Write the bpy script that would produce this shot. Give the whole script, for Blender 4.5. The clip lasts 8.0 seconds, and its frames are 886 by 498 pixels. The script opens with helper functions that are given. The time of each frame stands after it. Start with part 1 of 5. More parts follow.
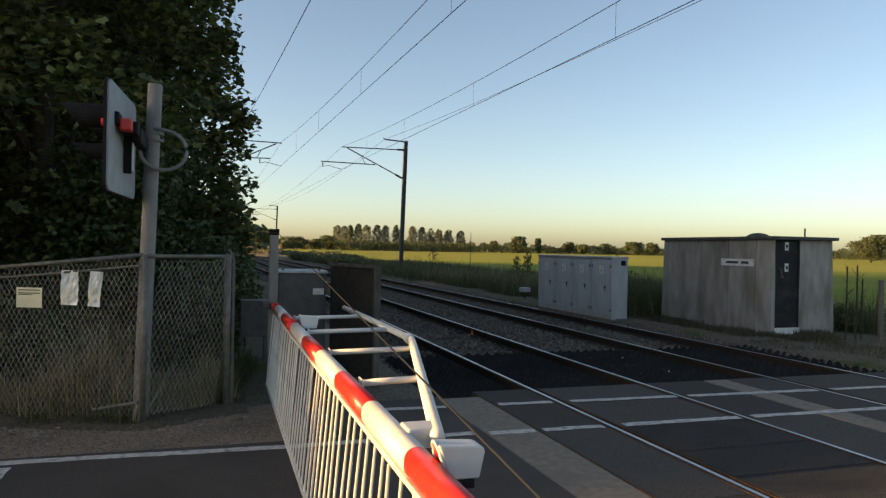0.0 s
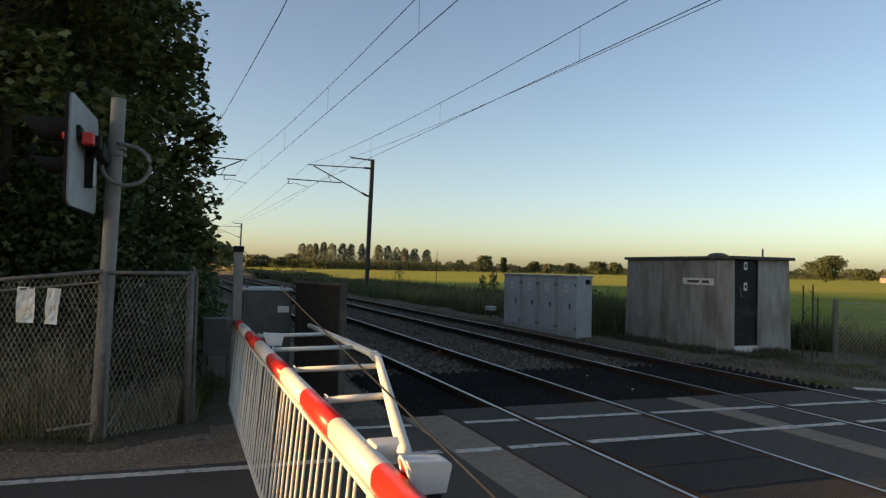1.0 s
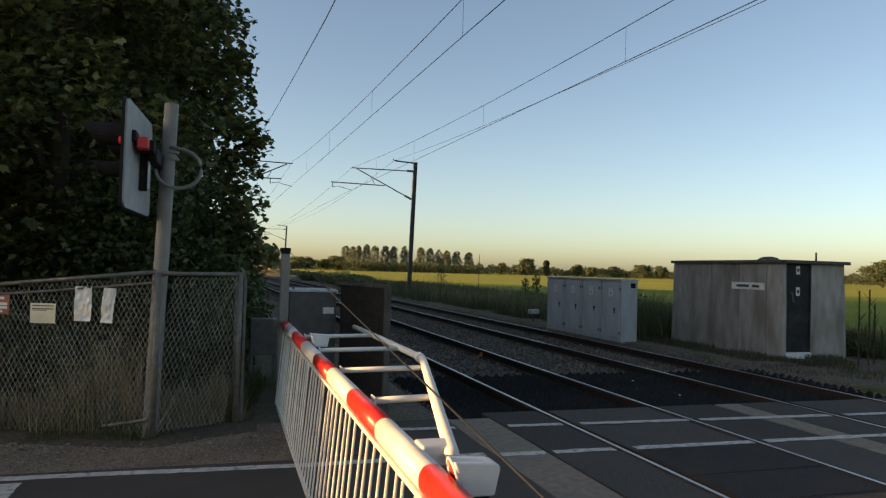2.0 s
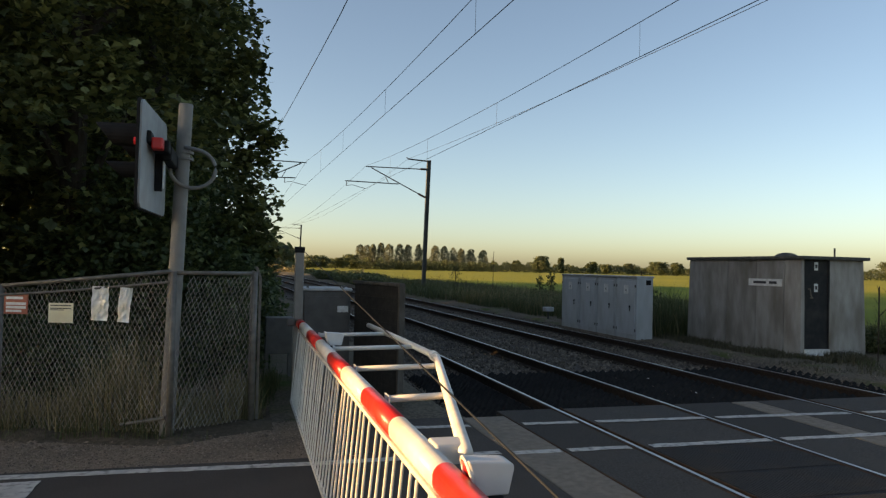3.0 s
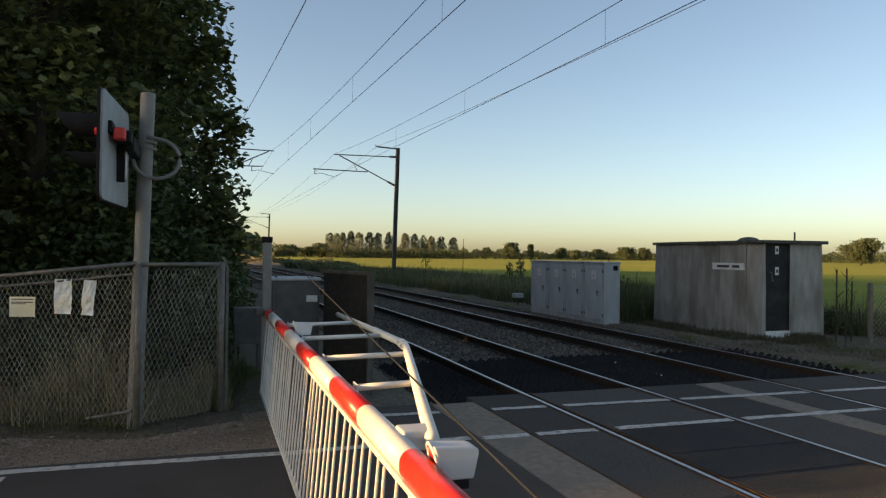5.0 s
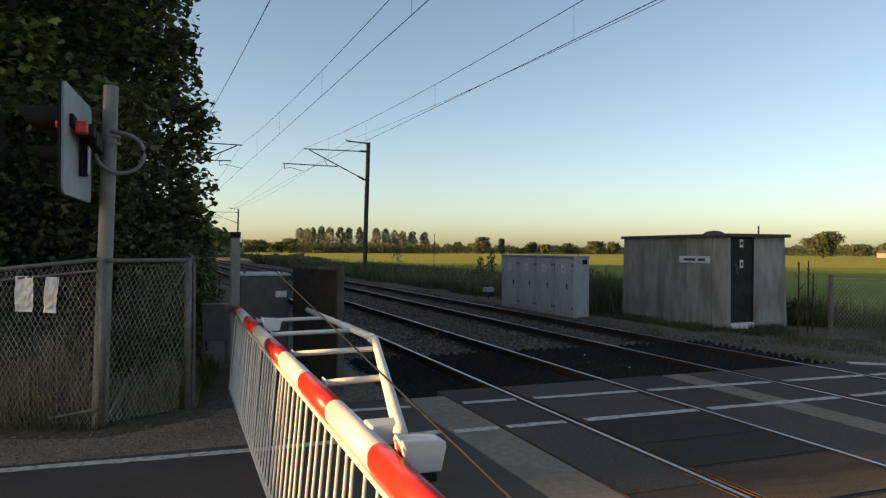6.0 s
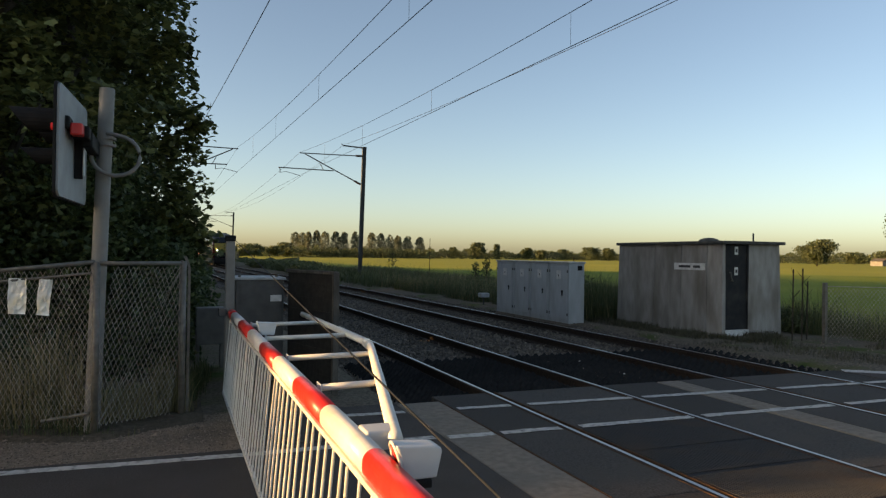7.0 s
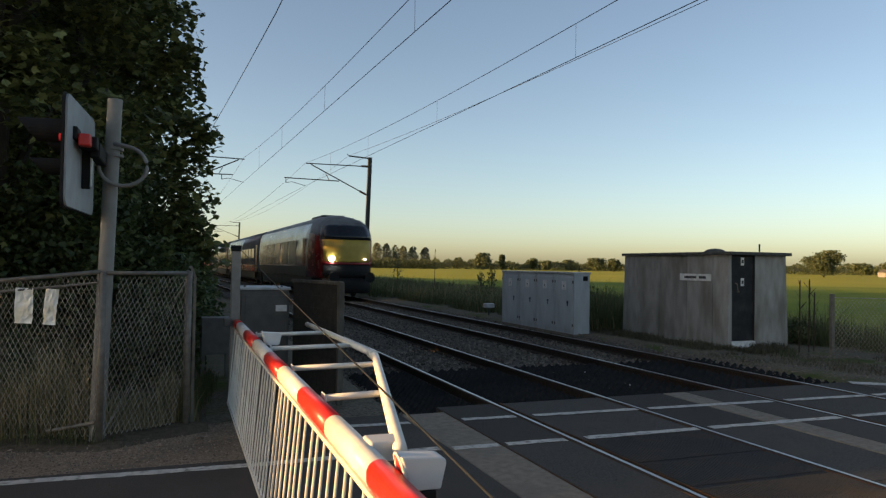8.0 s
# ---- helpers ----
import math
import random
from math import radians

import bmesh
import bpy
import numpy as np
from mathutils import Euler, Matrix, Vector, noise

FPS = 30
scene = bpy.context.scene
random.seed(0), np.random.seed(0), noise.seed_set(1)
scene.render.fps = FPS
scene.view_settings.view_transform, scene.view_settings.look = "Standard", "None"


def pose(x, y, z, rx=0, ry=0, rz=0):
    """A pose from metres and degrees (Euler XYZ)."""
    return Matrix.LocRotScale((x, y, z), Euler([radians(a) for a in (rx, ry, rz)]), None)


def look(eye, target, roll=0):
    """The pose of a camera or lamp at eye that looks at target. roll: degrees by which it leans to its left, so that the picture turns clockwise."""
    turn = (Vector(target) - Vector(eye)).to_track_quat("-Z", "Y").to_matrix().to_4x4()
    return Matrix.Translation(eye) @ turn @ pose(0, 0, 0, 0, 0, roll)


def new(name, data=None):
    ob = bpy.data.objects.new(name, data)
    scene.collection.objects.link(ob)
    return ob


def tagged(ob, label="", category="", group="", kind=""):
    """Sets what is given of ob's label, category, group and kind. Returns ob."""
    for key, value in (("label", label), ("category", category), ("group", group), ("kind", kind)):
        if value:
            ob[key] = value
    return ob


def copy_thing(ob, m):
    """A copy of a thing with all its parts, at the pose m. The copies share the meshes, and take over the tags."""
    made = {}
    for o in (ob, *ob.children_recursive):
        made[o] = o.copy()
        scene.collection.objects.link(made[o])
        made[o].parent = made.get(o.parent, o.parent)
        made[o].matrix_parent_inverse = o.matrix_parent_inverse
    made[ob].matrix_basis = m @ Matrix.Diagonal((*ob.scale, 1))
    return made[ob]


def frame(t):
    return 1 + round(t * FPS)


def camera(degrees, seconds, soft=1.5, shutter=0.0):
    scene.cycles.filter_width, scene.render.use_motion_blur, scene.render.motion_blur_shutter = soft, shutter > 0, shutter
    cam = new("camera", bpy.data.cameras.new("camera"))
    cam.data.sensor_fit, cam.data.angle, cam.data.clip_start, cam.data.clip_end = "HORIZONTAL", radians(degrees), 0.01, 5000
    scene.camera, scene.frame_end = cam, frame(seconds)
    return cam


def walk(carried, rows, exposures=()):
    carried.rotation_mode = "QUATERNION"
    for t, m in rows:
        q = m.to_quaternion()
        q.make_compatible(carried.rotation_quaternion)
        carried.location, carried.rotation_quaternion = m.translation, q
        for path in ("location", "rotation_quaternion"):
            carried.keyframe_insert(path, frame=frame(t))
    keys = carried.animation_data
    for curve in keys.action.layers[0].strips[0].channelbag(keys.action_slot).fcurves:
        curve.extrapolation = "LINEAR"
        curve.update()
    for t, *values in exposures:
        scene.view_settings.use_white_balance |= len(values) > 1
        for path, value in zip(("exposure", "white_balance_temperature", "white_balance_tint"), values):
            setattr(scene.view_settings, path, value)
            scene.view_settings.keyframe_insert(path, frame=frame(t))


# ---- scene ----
cam = camera(65.0, 8.0, soft=1.3, shutter=0.15)
PATH = [
    (0.0, -17.84, -0.01, -1.04, 0.012, 0.024, 0.009),
    (0.5, -20.48, 1.16, -1.19, 0.001, 0.002, 0.003),
    (1.0, -20.64, 1.60, -1.26, 0.001, 0.012, -0.003),
    (1.5, -18.98, 1.74, -1.37, -0.009, 0.009, -0.006),
    (2.0, -17.18, 1.74, -1.56, -0.020, 0.016, -0.007),
    (3.5, -15.90, 1.45, -1.21, -0.006, 0.024, -0.005),
    (4.0, -16.69, 1.06, -1.09, -0.003, 0.025, -0.001),
    (4.5, -17.40, 0.78, -0.87, -0.006, 0.005, 0.002),
    (6.0, -20.80, 0.13, -0.32, 0.009, -0.027, 0.001),
    (6.5, -21.33, 0.14, -0.51, 0.007, -0.017, -0.002),
    (7.0, -21.19, 0.56, -0.73, 0.007, -0.018, -0.000),
    (7.5, -21.01, 0.98, -0.74, 0.006, -0.024, 0.004),
    (8.0, -20.76, 1.40, -0.84, 0.007, -0.022, 0.001),
]
EYE = 1.605
walk(cam, [(t, pose(dx, dy, EYE + dz, 90 + tilt, lean, turn)) for t, turn, tilt, lean, dx, dy, dz in PATH], [(t, stops, 8700, 14.5) for t, stops in ((0.0, 1.32), (0.5, 1.24), (1.0, 1.13), (2.0, 1.15), (3.5, 1.21), (4.5, 1.24), (6.0, 1.22), (6.5, 1.2), (7.0, 1.14), (8.0, 1.1))])

# ---- light: a low sun down the lane, clear evening sky ----
SUN_EL, SUN_AZ = 7.6, 277.0  # degrees; azimuth clockwise from +y
world = bpy.data.worlds.new("evening_sky")
scene.world = world
world.use_nodes = True
wn, wl = world.node_tree.nodes, world.node_tree.links
sky = wn.new("ShaderNodeTexSky")
sky.sky_type, sky.sun_disc = "NISHITA", False
sky.sun_elevation, sky.sun_rotation = radians(SUN_EL), radians(SUN_AZ)
sky.air_density, sky.dust_density, sky.ozone_density = 0.7, 1.3, 1.9
wl.new(sky.outputs[0], wn["Background"].inputs[0])
wn["Background"].inputs[1].default_value = 0.15

sun_way = Vector((math.sin(radians(SUN_AZ)) * math.cos(radians(SUN_EL)), math.cos(radians(SUN_AZ)) * math.cos(radians(SUN_EL)), math.sin(radians(SUN_EL))))
sun = new("sun", bpy.data.lights.new("sun", "SUN"))
sun.data.energy, sun.data.angle, sun.data.color = 5.0, radians(0.6), (1.0, 0.67, 0.33)
sun.matrix_world = look(sun_way * 60, (0, 0, 0))


# ---- materials ----
def material(name, base, rough=0.7, metal=0.0, second=None, scale=6.0, detail=6.0, bump=0.15, bump_scale=60.0, spread=(0.35, 0.65), island=0.0, per_object=0.0, stretch=(1, 1, 1), stain=None, stain_scale=0.8, gloss_var=0.12, depth=0.01, shine=None):
    """A surface with colour variation at two scales, uneven gloss and fine relief."""
    m = bpy.data.materials.new(name)
    m.use_nodes = True
    n, l = m.node_tree.nodes, m.node_tree.links
    b = n["Principled BSDF"]
    b.inputs["Metallic"].default_value = metal
    b.inputs["Specular IOR Level"].default_value = shine if shine is not None else (0.12 if rough >= 0.7 else 0.4)
    tex = n.new("ShaderNodeTexCoord")
    mp = n.new("ShaderNodeMapping")
    mp.inputs["Scale"].default_value = stretch
    l.new(tex.outputs["Object"], mp.inputs[0])

    def noisy(sc, det):
        t = n.new("ShaderNodeTexNoise")
        t.inputs["Scale"].default_value, t.inputs["Detail"].default_value = sc, det
        l.new(mp.outputs[0], t.inputs["Vector"])
        return t

    def ramp(src, lo, hi):
        r = n.new("ShaderNodeMapRange")
        r.inputs["From Min"].default_value, r.inputs["From Max"].default_value = lo, hi
        l.new(src, r.inputs["Value"])
        return r.outputs[0]

    def mixed(fac, a, c, mode="MIX"):
        x = n.new("ShaderNodeMix")
        x.data_type, x.blend_type = "RGBA", mode
        for sock, v in ((x.inputs["Factor"], fac), (x.inputs["A"], a), (x.inputs["B"], c)):
            if isinstance(v, (int, float)):
                sock.default_value = v
            elif isinstance(v, tuple):
                sock.default_value = (*v, 1)
            else:
                l.new(v, sock)
        return x.outputs["Result"]

    second = second or tuple(c * 0.7 for c in base)
    fine = noisy(scale, detail)
    col = mixed(ramp(fine.outputs["Fac"], *spread), base, second)
    big = noisy(stain_scale, 4)
    stain = stain or tuple(c * 0.72 for c in base)
    col = mixed(ramp(big.outputs["Fac"], 0.48, 0.75), col, stain)
    if island or per_object:
        src = n.new("ShaderNodeNewGeometry").outputs["Random Per Island"] if island else n.new("ShaderNodeObjectInfo").outputs["Random"]
        amount = island or per_object
        hsv = n.new("ShaderNodeHueSaturation")
        r = n.new("ShaderNodeMapRange")
        r.inputs["To Min"].default_value, r.inputs["To Max"].default_value = 1 - amount, 1 + amount
        l.new(src, r.inputs["Value"])
        l.new(r.outputs[0], hsv.inputs["Value"])
        l.new(col, hsv.inputs["Color"])
        col = hsv.outputs[0]
    l.new(col, b.inputs["Base Color"])
    rr = n.new("ShaderNodeMapRange")
    rr.inputs["To Min"].default_value, rr.inputs["To Max"].default_value = max(0.03, rough - gloss_var), min(1, rough + gloss_var)
    l.new(fine.outputs["Fac"], rr.inputs["Value"])
    l.new(rr.outputs[0], b.inputs["Roughness"])
    if bump:
        bt = noisy(bump_scale, 5)
        bp = n.new("ShaderNodeBump")
        bp.inputs["Strength"].default_value, bp.inputs["Distance"].default_value = bump, depth
        l.new(bt.outputs["Fac"], bp.inputs["Height"])
        l.new(bp.outputs[0], b.inputs["Normal"])
    return m


def glowing(name, colour, strength):
    m = bpy.data.materials.new(name)
    m.use_nodes = True
    b = m.node_tree.nodes["Principled BSDF"]
    b.inputs["Base Color"].default_value = (*colour, 1)
    b.inputs["Emission Color"].default_value = (*colour, 1)
    b.inputs["Emission Strength"].default_value = strength
    return m


def leafy(name, dark, light, through_light=0.35, rough=0.55):
    """Leaves: colour varies leaf by leaf, and some light passes."""
    m = bpy.data.materials.new(name)
    m.use_nodes = True
    n, l = m.node_tree.nodes, m.node_tree.links
    b = n["Principled BSDF"]
    b.inputs["Roughness"].default_value = rough
    geo = n.new("ShaderNodeNewGeometry")
    mix = n.new("ShaderNodeMix")
    mix.data_type = "RGBA"
    mix.inputs["A"].default_value, mix.inputs["B"].default_value = (*dark, 1), (*light, 1)
    pw = n.new("ShaderNodeMath")
    pw.operation = "POWER"
    pw.inputs[1].default_value = 2.0
    l.new(geo.outputs["Random Per Island"], pw.inputs[0])
    l.new(pw.outputs[0], mix.inputs["Factor"])
    l.new(mix.outputs["Result"], b.inputs["Base Color"])
    tr = n.new("ShaderNodeBsdfTranslucent")
    l.new(mix.outputs["Result"], tr.inputs["Color"])
    sh = n.new("ShaderNodeMixShader")
    sh.inputs[0].default_value = through_light
    l.new(b.outputs[0], sh.inputs[1])
    l.new(tr.outputs[0], sh.inputs[2])
    l.new(sh.outputs[0], n["Material Output"].inputs[0])
    return m


ASPHALT = material("asphalt", (0.056, 0.049, 0.044), 0.88, second=(0.105, 0.091, 0.079), scale=90, bump=0.6, bump_scale=220, stain=(0.066, 0.056, 0.048), stain_scale=1.4, depth=0.004)
PANEL_RUBBER = material("crossing_panel", (0.044, 0.039, 0.035), 0.85, second=(0.09, 0.079, 0.068), scale=55, bump=0.8, bump_scale=150, stain=(0.075, 0.064, 0.053), stain_scale=2.2, per_object=0.22, depth=0.004)
RIBBED = material("ribbed_rubber", (0.038, 0.041, 0.044), 0.72, second=(0.054, 0.057, 0.06), scale=30, bump=0.3, bump_scale=120, stain=(0.07, 0.058, 0.048), stain_scale=2, depth=0.004)
CONCRETE_EDGE = material("edge_concrete", (0.27, 0.225, 0.178), 0.9, second=(0.205, 0.17, 0.134), scale=14, bump=0.4, bump_scale=120, stain=(0.18, 0.155, 0.13), stain_scale=1.7)
CONCRETE = material("wall_concrete", (0.3, 0.287, 0.266), 0.9, second=(0.215, 0.2, 0.182), per_object=0.34, scale=4, bump=0.4, bump_scale=90, stain=(0.155, 0.137, 0.115), stain_scale=1.6, stretch=(1.4, 1.4, 0.45))
ROOF_CONCRETE = material("roof_concrete", (0.12, 0.118, 0.108), 0.9, second=(0.075, 0.074, 0.066), scale=8, bump=0.5, bump_scale=60)
LINE_PAINT = material("road_paint", (0.56, 0.535, 0.49), 0.85, second=(0.2, 0.19, 0.175), scale=16, spread=(0.48, 0.7), bump=0.3, bump_scale=160, stain=(0.42, 0.4, 0.37), stain_scale=5, depth=0.003)
GRAVEL = material("gravel_verge", (0.32, 0.24, 0.175), 0.95, second=(0.18, 0.135, 0.1), scale=45, bump=0.9, bump_scale=75, stain=(0.14, 0.108, 0.08), stain_scale=1.2, depth=0.02)
SOIL = material("trackside_soil", (0.13, 0.102, 0.074), 0.95, second=(0.075, 0.06, 0.043), scale=20, bump=0.8, bump_scale=50, stain=(0.085, 0.07, 0.05), stain_scale=0.9, depth=0.02)
BALLAST_BED = material("ballast_bed", (0.135, 0.112, 0.092), 0.95, second=(0.07, 0.06, 0.052), scale=28, bump=1.0, bump_scale=32, stain=(0.09, 0.07, 0.055), stain_scale=0.6, depth=0.04)
BALLAST = material("ballast_stone", (0.205, 0.17, 0.138), 0.9, second=(0.13, 0.106, 0.085), scale=20, bump=0.5, bump_scale=90, island=0.45)
PEBBLE = material("pebble", (0.25, 0.19, 0.145), 0.9, second=(0.17, 0.128, 0.096), scale=20, bump=0.3, island=0.5)
SLEEPER = material("sleeper_stained", (0.085, 0.072, 0.06), 0.9, second=(0.055, 0.046, 0.038), scale=14, bump=0.4, bump_scale=80)
RAIL_TOP = material("worn_rail_head", (0.4, 0.39, 0.385), 0.36, 1.0, second=(0.5, 0.5, 0.5), scale=30, bump=0.05, bump_scale=100, gloss_var=0.06)
RAIL_SIDE = material("rusty_rail_side", (0.06, 0.043, 0.034), 0.85, 0.1, second=(0.042, 0.031, 0.025), scale=25, bump=0.3, bump_scale=100)
RUST = material("rusty_steel", (0.1, 0.055, 0.032), 0.9, 0.1, second=(0.07, 0.042, 0.028), scale=12, bump=0.4, bump_scale=90)
GUARD = material("guard_rubber", (0.018, 0.0175, 0.017), 0.9, second=(0.028, 0.026, 0.024), scale=12, bump=0.3, bump_scale=60)
RED = material("boom_red", (0.68, 0.032, 0.03), 0.35, second=(0.66, 0.03, 0.027), scale=14, bump=0.05, bump_scale=40, stain=(0.6, 0.04, 0.035), stain_scale=2.5)
WHITE = material("boom_white", (0.72, 0.705, 0.665), 0.38, second=(0.64, 0.62, 0.57), scale=12, bump=0.05, bump_scale=40, stain=(0.66, 0.64, 0.58), stain_scale=2.5)
PALING_WHITE = material("paling_white", (0.64, 0.62, 0.58), 0.5, second=(0.55, 0.53, 0.48), scale=18, bump=0.08, bump_scale=60, stain=(0.48, 0.45, 0.39), stain_scale=3)
LAMP_GREY = material("lamp_housing", (0.62, 0.63, 0.63), 0.45, second=(0.55, 0.56, 0.56), scale=10, bump=0.05)
BLACK = material("black_plastic", (0.014, 0.014, 0.0145), 0.7, second=(0.02, 0.02, 0.02), scale=10, bump=0.1)
LENS_RED = material("red_lens", (0.45, 0.02, 0.02), 0.15, second=(0.35, 0.015, 0.015), bump=0.0)
GALVANISED = material("galvanised_steel", (0.18, 0.165, 0.147), 0.6, 0.3, second=(0.125, 0.115, 0.1), scale=16, bump=0.1, bump_scale=60, stain=(0.17, 0.155, 0.135), stain_scale=2.2)
POLE_GREY = material("grey_pole_paint", (0.225, 0.215, 0.2), 0.65, second=(0.185, 0.175, 0.16), scale=9, bump=0.1, stain=(0.24, 0.235, 0.22), stain_scale=2)
CHAIN_WIRE = material("chain_link_wire", (0.42, 0.38, 0.325), 0.6, 0.25, second=(0.25, 0.22, 0.185), scale=10, bump=0.0, stain=(0.17, 0.14, 0.11), stain_scale=1.5)
BOARD_BACK = material("backboard_grey", (0.3, 0.315, 0.32), 0.6, second=(0.26, 0.27, 0.275), scale=6, bump=0.05, stain=(0.22, 0.225, 0.225), stain_scale=2.5)
CABINET = material("cabinet_white", (0.47, 0.505, 0.52), 0.5, second=(0.41, 0.44, 0.45), scale=5, bump=0.06, stain=(0.37, 0.385, 0.385), stain_scale=2.2, stretch=(1.5, 1.5, 0.4))
CABINET_TOP = material("cabinet_top", (0.48, 0.5, 0.5), 0.6, second=(0.35, 0.36, 0.35), scale=8)
MACHINE_GREY = material("machine_grey", (0.115, 0.11, 0.104), 0.6, second=(0.085, 0.081, 0.077), scale=7, bump=0.08, stain=(0.1, 0.1, 0.1), stain_scale=2)
BOX_GREY = material("box_grey", (0.17, 0.163, 0.152), 0.6, second=(0.13, 0.125, 0.117), scale=7, bump=0.08, stain=(0.12, 0.115, 0.108), stain_scale=2)
BROWN_PANEL = material("weathered_brown_timber", (0.125, 0.116, 0.104), 0.85, second=(0.07, 0.064, 0.056), scale=16, bump=0.4, bump_scale=70, stretch=(1, 1, 0.25))
DARK_BOARD = material("dark_timber", (0.045, 0.042, 0.038), 0.9, second=(0.032, 0.03, 0.027), scale=14, bump=0.3, bump_scale=60)
DOOR_DARK = material("door_dark_paint", (0.024, 0.025, 0.027), 0.7, second=(0.034, 0.034, 0.034), scale=9, bump=0.1, stain=(0.055, 0.053, 0.05), stain_scale=3)
SIGN_WHITE = material("sign_white", (0.76, 0.76, 0.74), 0.5, second=(0.6, 0.6, 0.57), scale=14, bump=0.03)
SIGN_YELLOW = material("sign_cream", (0.72, 0.68, 0.48), 0.5, second=(0.65, 0.6, 0.42), scale=10, bump=0.03)
SIGN_RED = material("sign_faded_red", (0.42, 0.13, 0.08), 0.55, second=(0.36, 0.11, 0.07), scale=10, bump=0.03)
PAPER = material("plastic_sleeve", (0.86, 0.85, 0.8), 0.2, second=(0.6, 0.58, 0.53), scale=7, bump=0.4, bump_scale=14, stain=(0.78, 0.7, 0.5), stain_scale=5, depth=0.02)
INK = material("dark_print", (0.05, 0.05, 0.05), 0.6, bump=0.0)
MAST_STEEL = material("mast_steel", (0.06, 0.065, 0.065), 0.6, 0.3, second=(0.09, 0.09, 0.085), scale=6, bump=0.1)
WIRE = material("copper_wire", (0.03, 0.032, 0.033), 0.5, 0.5, bump=0.0)
CABLE = material("stay_cable_steel", (0.022, 0.027, 0.034), 0.7, 0.0, bump=0.0)
INSULATOR = material("insulator", (0.08, 0.05, 0.04), 0.3, bump=0.0)
BARK = material("bark", (0.07, 0.055, 0.042), 0.95, second=(0.035, 0.028, 0.022), scale=8, bump=1.0, bump_scale=20, stretch=(1, 1, 0.3), depth=0.03)
LEAF = leafy("broad_leaf", (0.05, 0.066, 0.023), (0.27, 0.285, 0.1))
LEAF_HEDGE = leafy("hedge_leaf", (0.035, 0.058, 0.02), (0.12, 0.15, 0.05))
# poplar leaves are lightened: distance haze is mixed into their colour
LEAF_POPLAR = leafy("poplar_leaf", (0.1, 0.122, 0.082), (0.17, 0.185, 0.125), 0.5)
LEAF_FAR = leafy("far_leaf", (0.07, 0.095, 0.045), (0.12, 0.14, 0.065), 0.5)
LEAF_MOUND = leafy("bramble_leaf", (0.07, 0.088, 0.032), (0.16, 0.17, 0.065), 0.4)
GRASS = leafy("grass_blade", (0.05, 0.068, 0.024), (0.12, 0.128, 0.052), 0.35)
DEAD_GRASS = leafy("dead_grass_blade", (0.055, 0.05, 0.026), (0.125, 0.11, 0.058), 0.25)
DRY_GRASS = leafy("dry_grass_blade", (0.14, 0.122, 0.055), (0.34, 0.285, 0.15), 0.3)
TRAIN_WHITE = material("train_silver", (0.25, 0.23, 0.216), 0.22, 0.1, second=(0.2, 0.185, 0.175), scale=2, bump=0.0)
TRAIN_RED = material("train_red", (0.23, 0.014, 0.018), 0.25, second=(0.19, 0.012, 0.015), scale=2, bump=0.0)
TRAIN_DARK = material("train_dark_grey", (0.03, 0.031, 0.034), 0.45, second=(0.035, 0.035, 0.038), scale=3, bump=0.0)
TRAIN_ROOF = material("train_roof", (0.17, 0.165, 0.16), 0.55, second=(0.08, 0.077, 0.074), scale=2, bump=0.0)
TRAIN_YELLOW = material("train_yellow", (0.46, 0.31, 0.06), 0.5, second=(0.4, 0.27, 0.05), scale=3, bump=0.0)
TRAIN_GLASS = material("train_window", (0.014, 0.016, 0.022), 0.06, bump=0.0, gloss_var=0.02)
HEADLIGHT = glowing("headlight_glow", (0.72, 0.86, 1.0), 60.0)
SIGNAL_RED = glowing("signal_red_glow", (0.8, 0.03, 0.03), 0.05)
HEADLIGHT_DIM = glowing("marker_light_glow", (0.8, 0.88, 1.0), 3.0)


# ---- building helpers ----
def part(name, bm, mat, parent=None, label="", smooth=False):
    """Link a bmesh as one mesh object, under a thing or a part."""
    me = bpy.data.meshes.new(name)
    bm.to_mesh(me)
    bm.free()
    for m in mat if isinstance(mat, (list, tuple)) else [mat]:
        me.materials.append(m)
    if smooth:
        me.polygons.foreach_set("use_smooth", [True] * len(me.polygons))
    ob = new(name, me)
    ob.parent = parent
    if label:
        tagged(ob, label)
    return ob


def thing(name, at, label, category, group="", kind=""):
    ob = new(name)
    ob.empty_display_size = 0.2
    ob.matrix_world = at if isinstance(at, Matrix) else Matrix.Translation(at)
    return tagged(ob, label, category, group, kind)


def box(bm, lo, hi, bevel=0.0, m=None, mat=0):
    """A box between two corners, its edges rounded by bevel."""
    lo, hi = Vector(lo), Vector(hi)
    r = bmesh.ops.create_cube(bm, size=1.0)
    vs = r["verts"]
    for v in vs:
        v.co = Vector([(a + b) / 2 + c * (b - a) for a, b, c in zip(lo, hi, v.co)])
    fs = list({f for v in vs for f in v.link_faces})
    if mat:
        for f in fs:
            f.material_index = mat
    if bevel:
        es = list({e for v in vs for e in v.link_edges})
        out = bmesh.ops.bevel(bm, geom=es, offset=bevel, segments=2, affect="EDGES", profile=0.5)
        vs = list({v for f in out["faces"] for v in f.verts} | {v for v in vs if v.is_valid})
    if m is not None:
        bmesh.ops.transform(bm, matrix=m, verts=[v for v in vs if v.is_valid])
    return vs


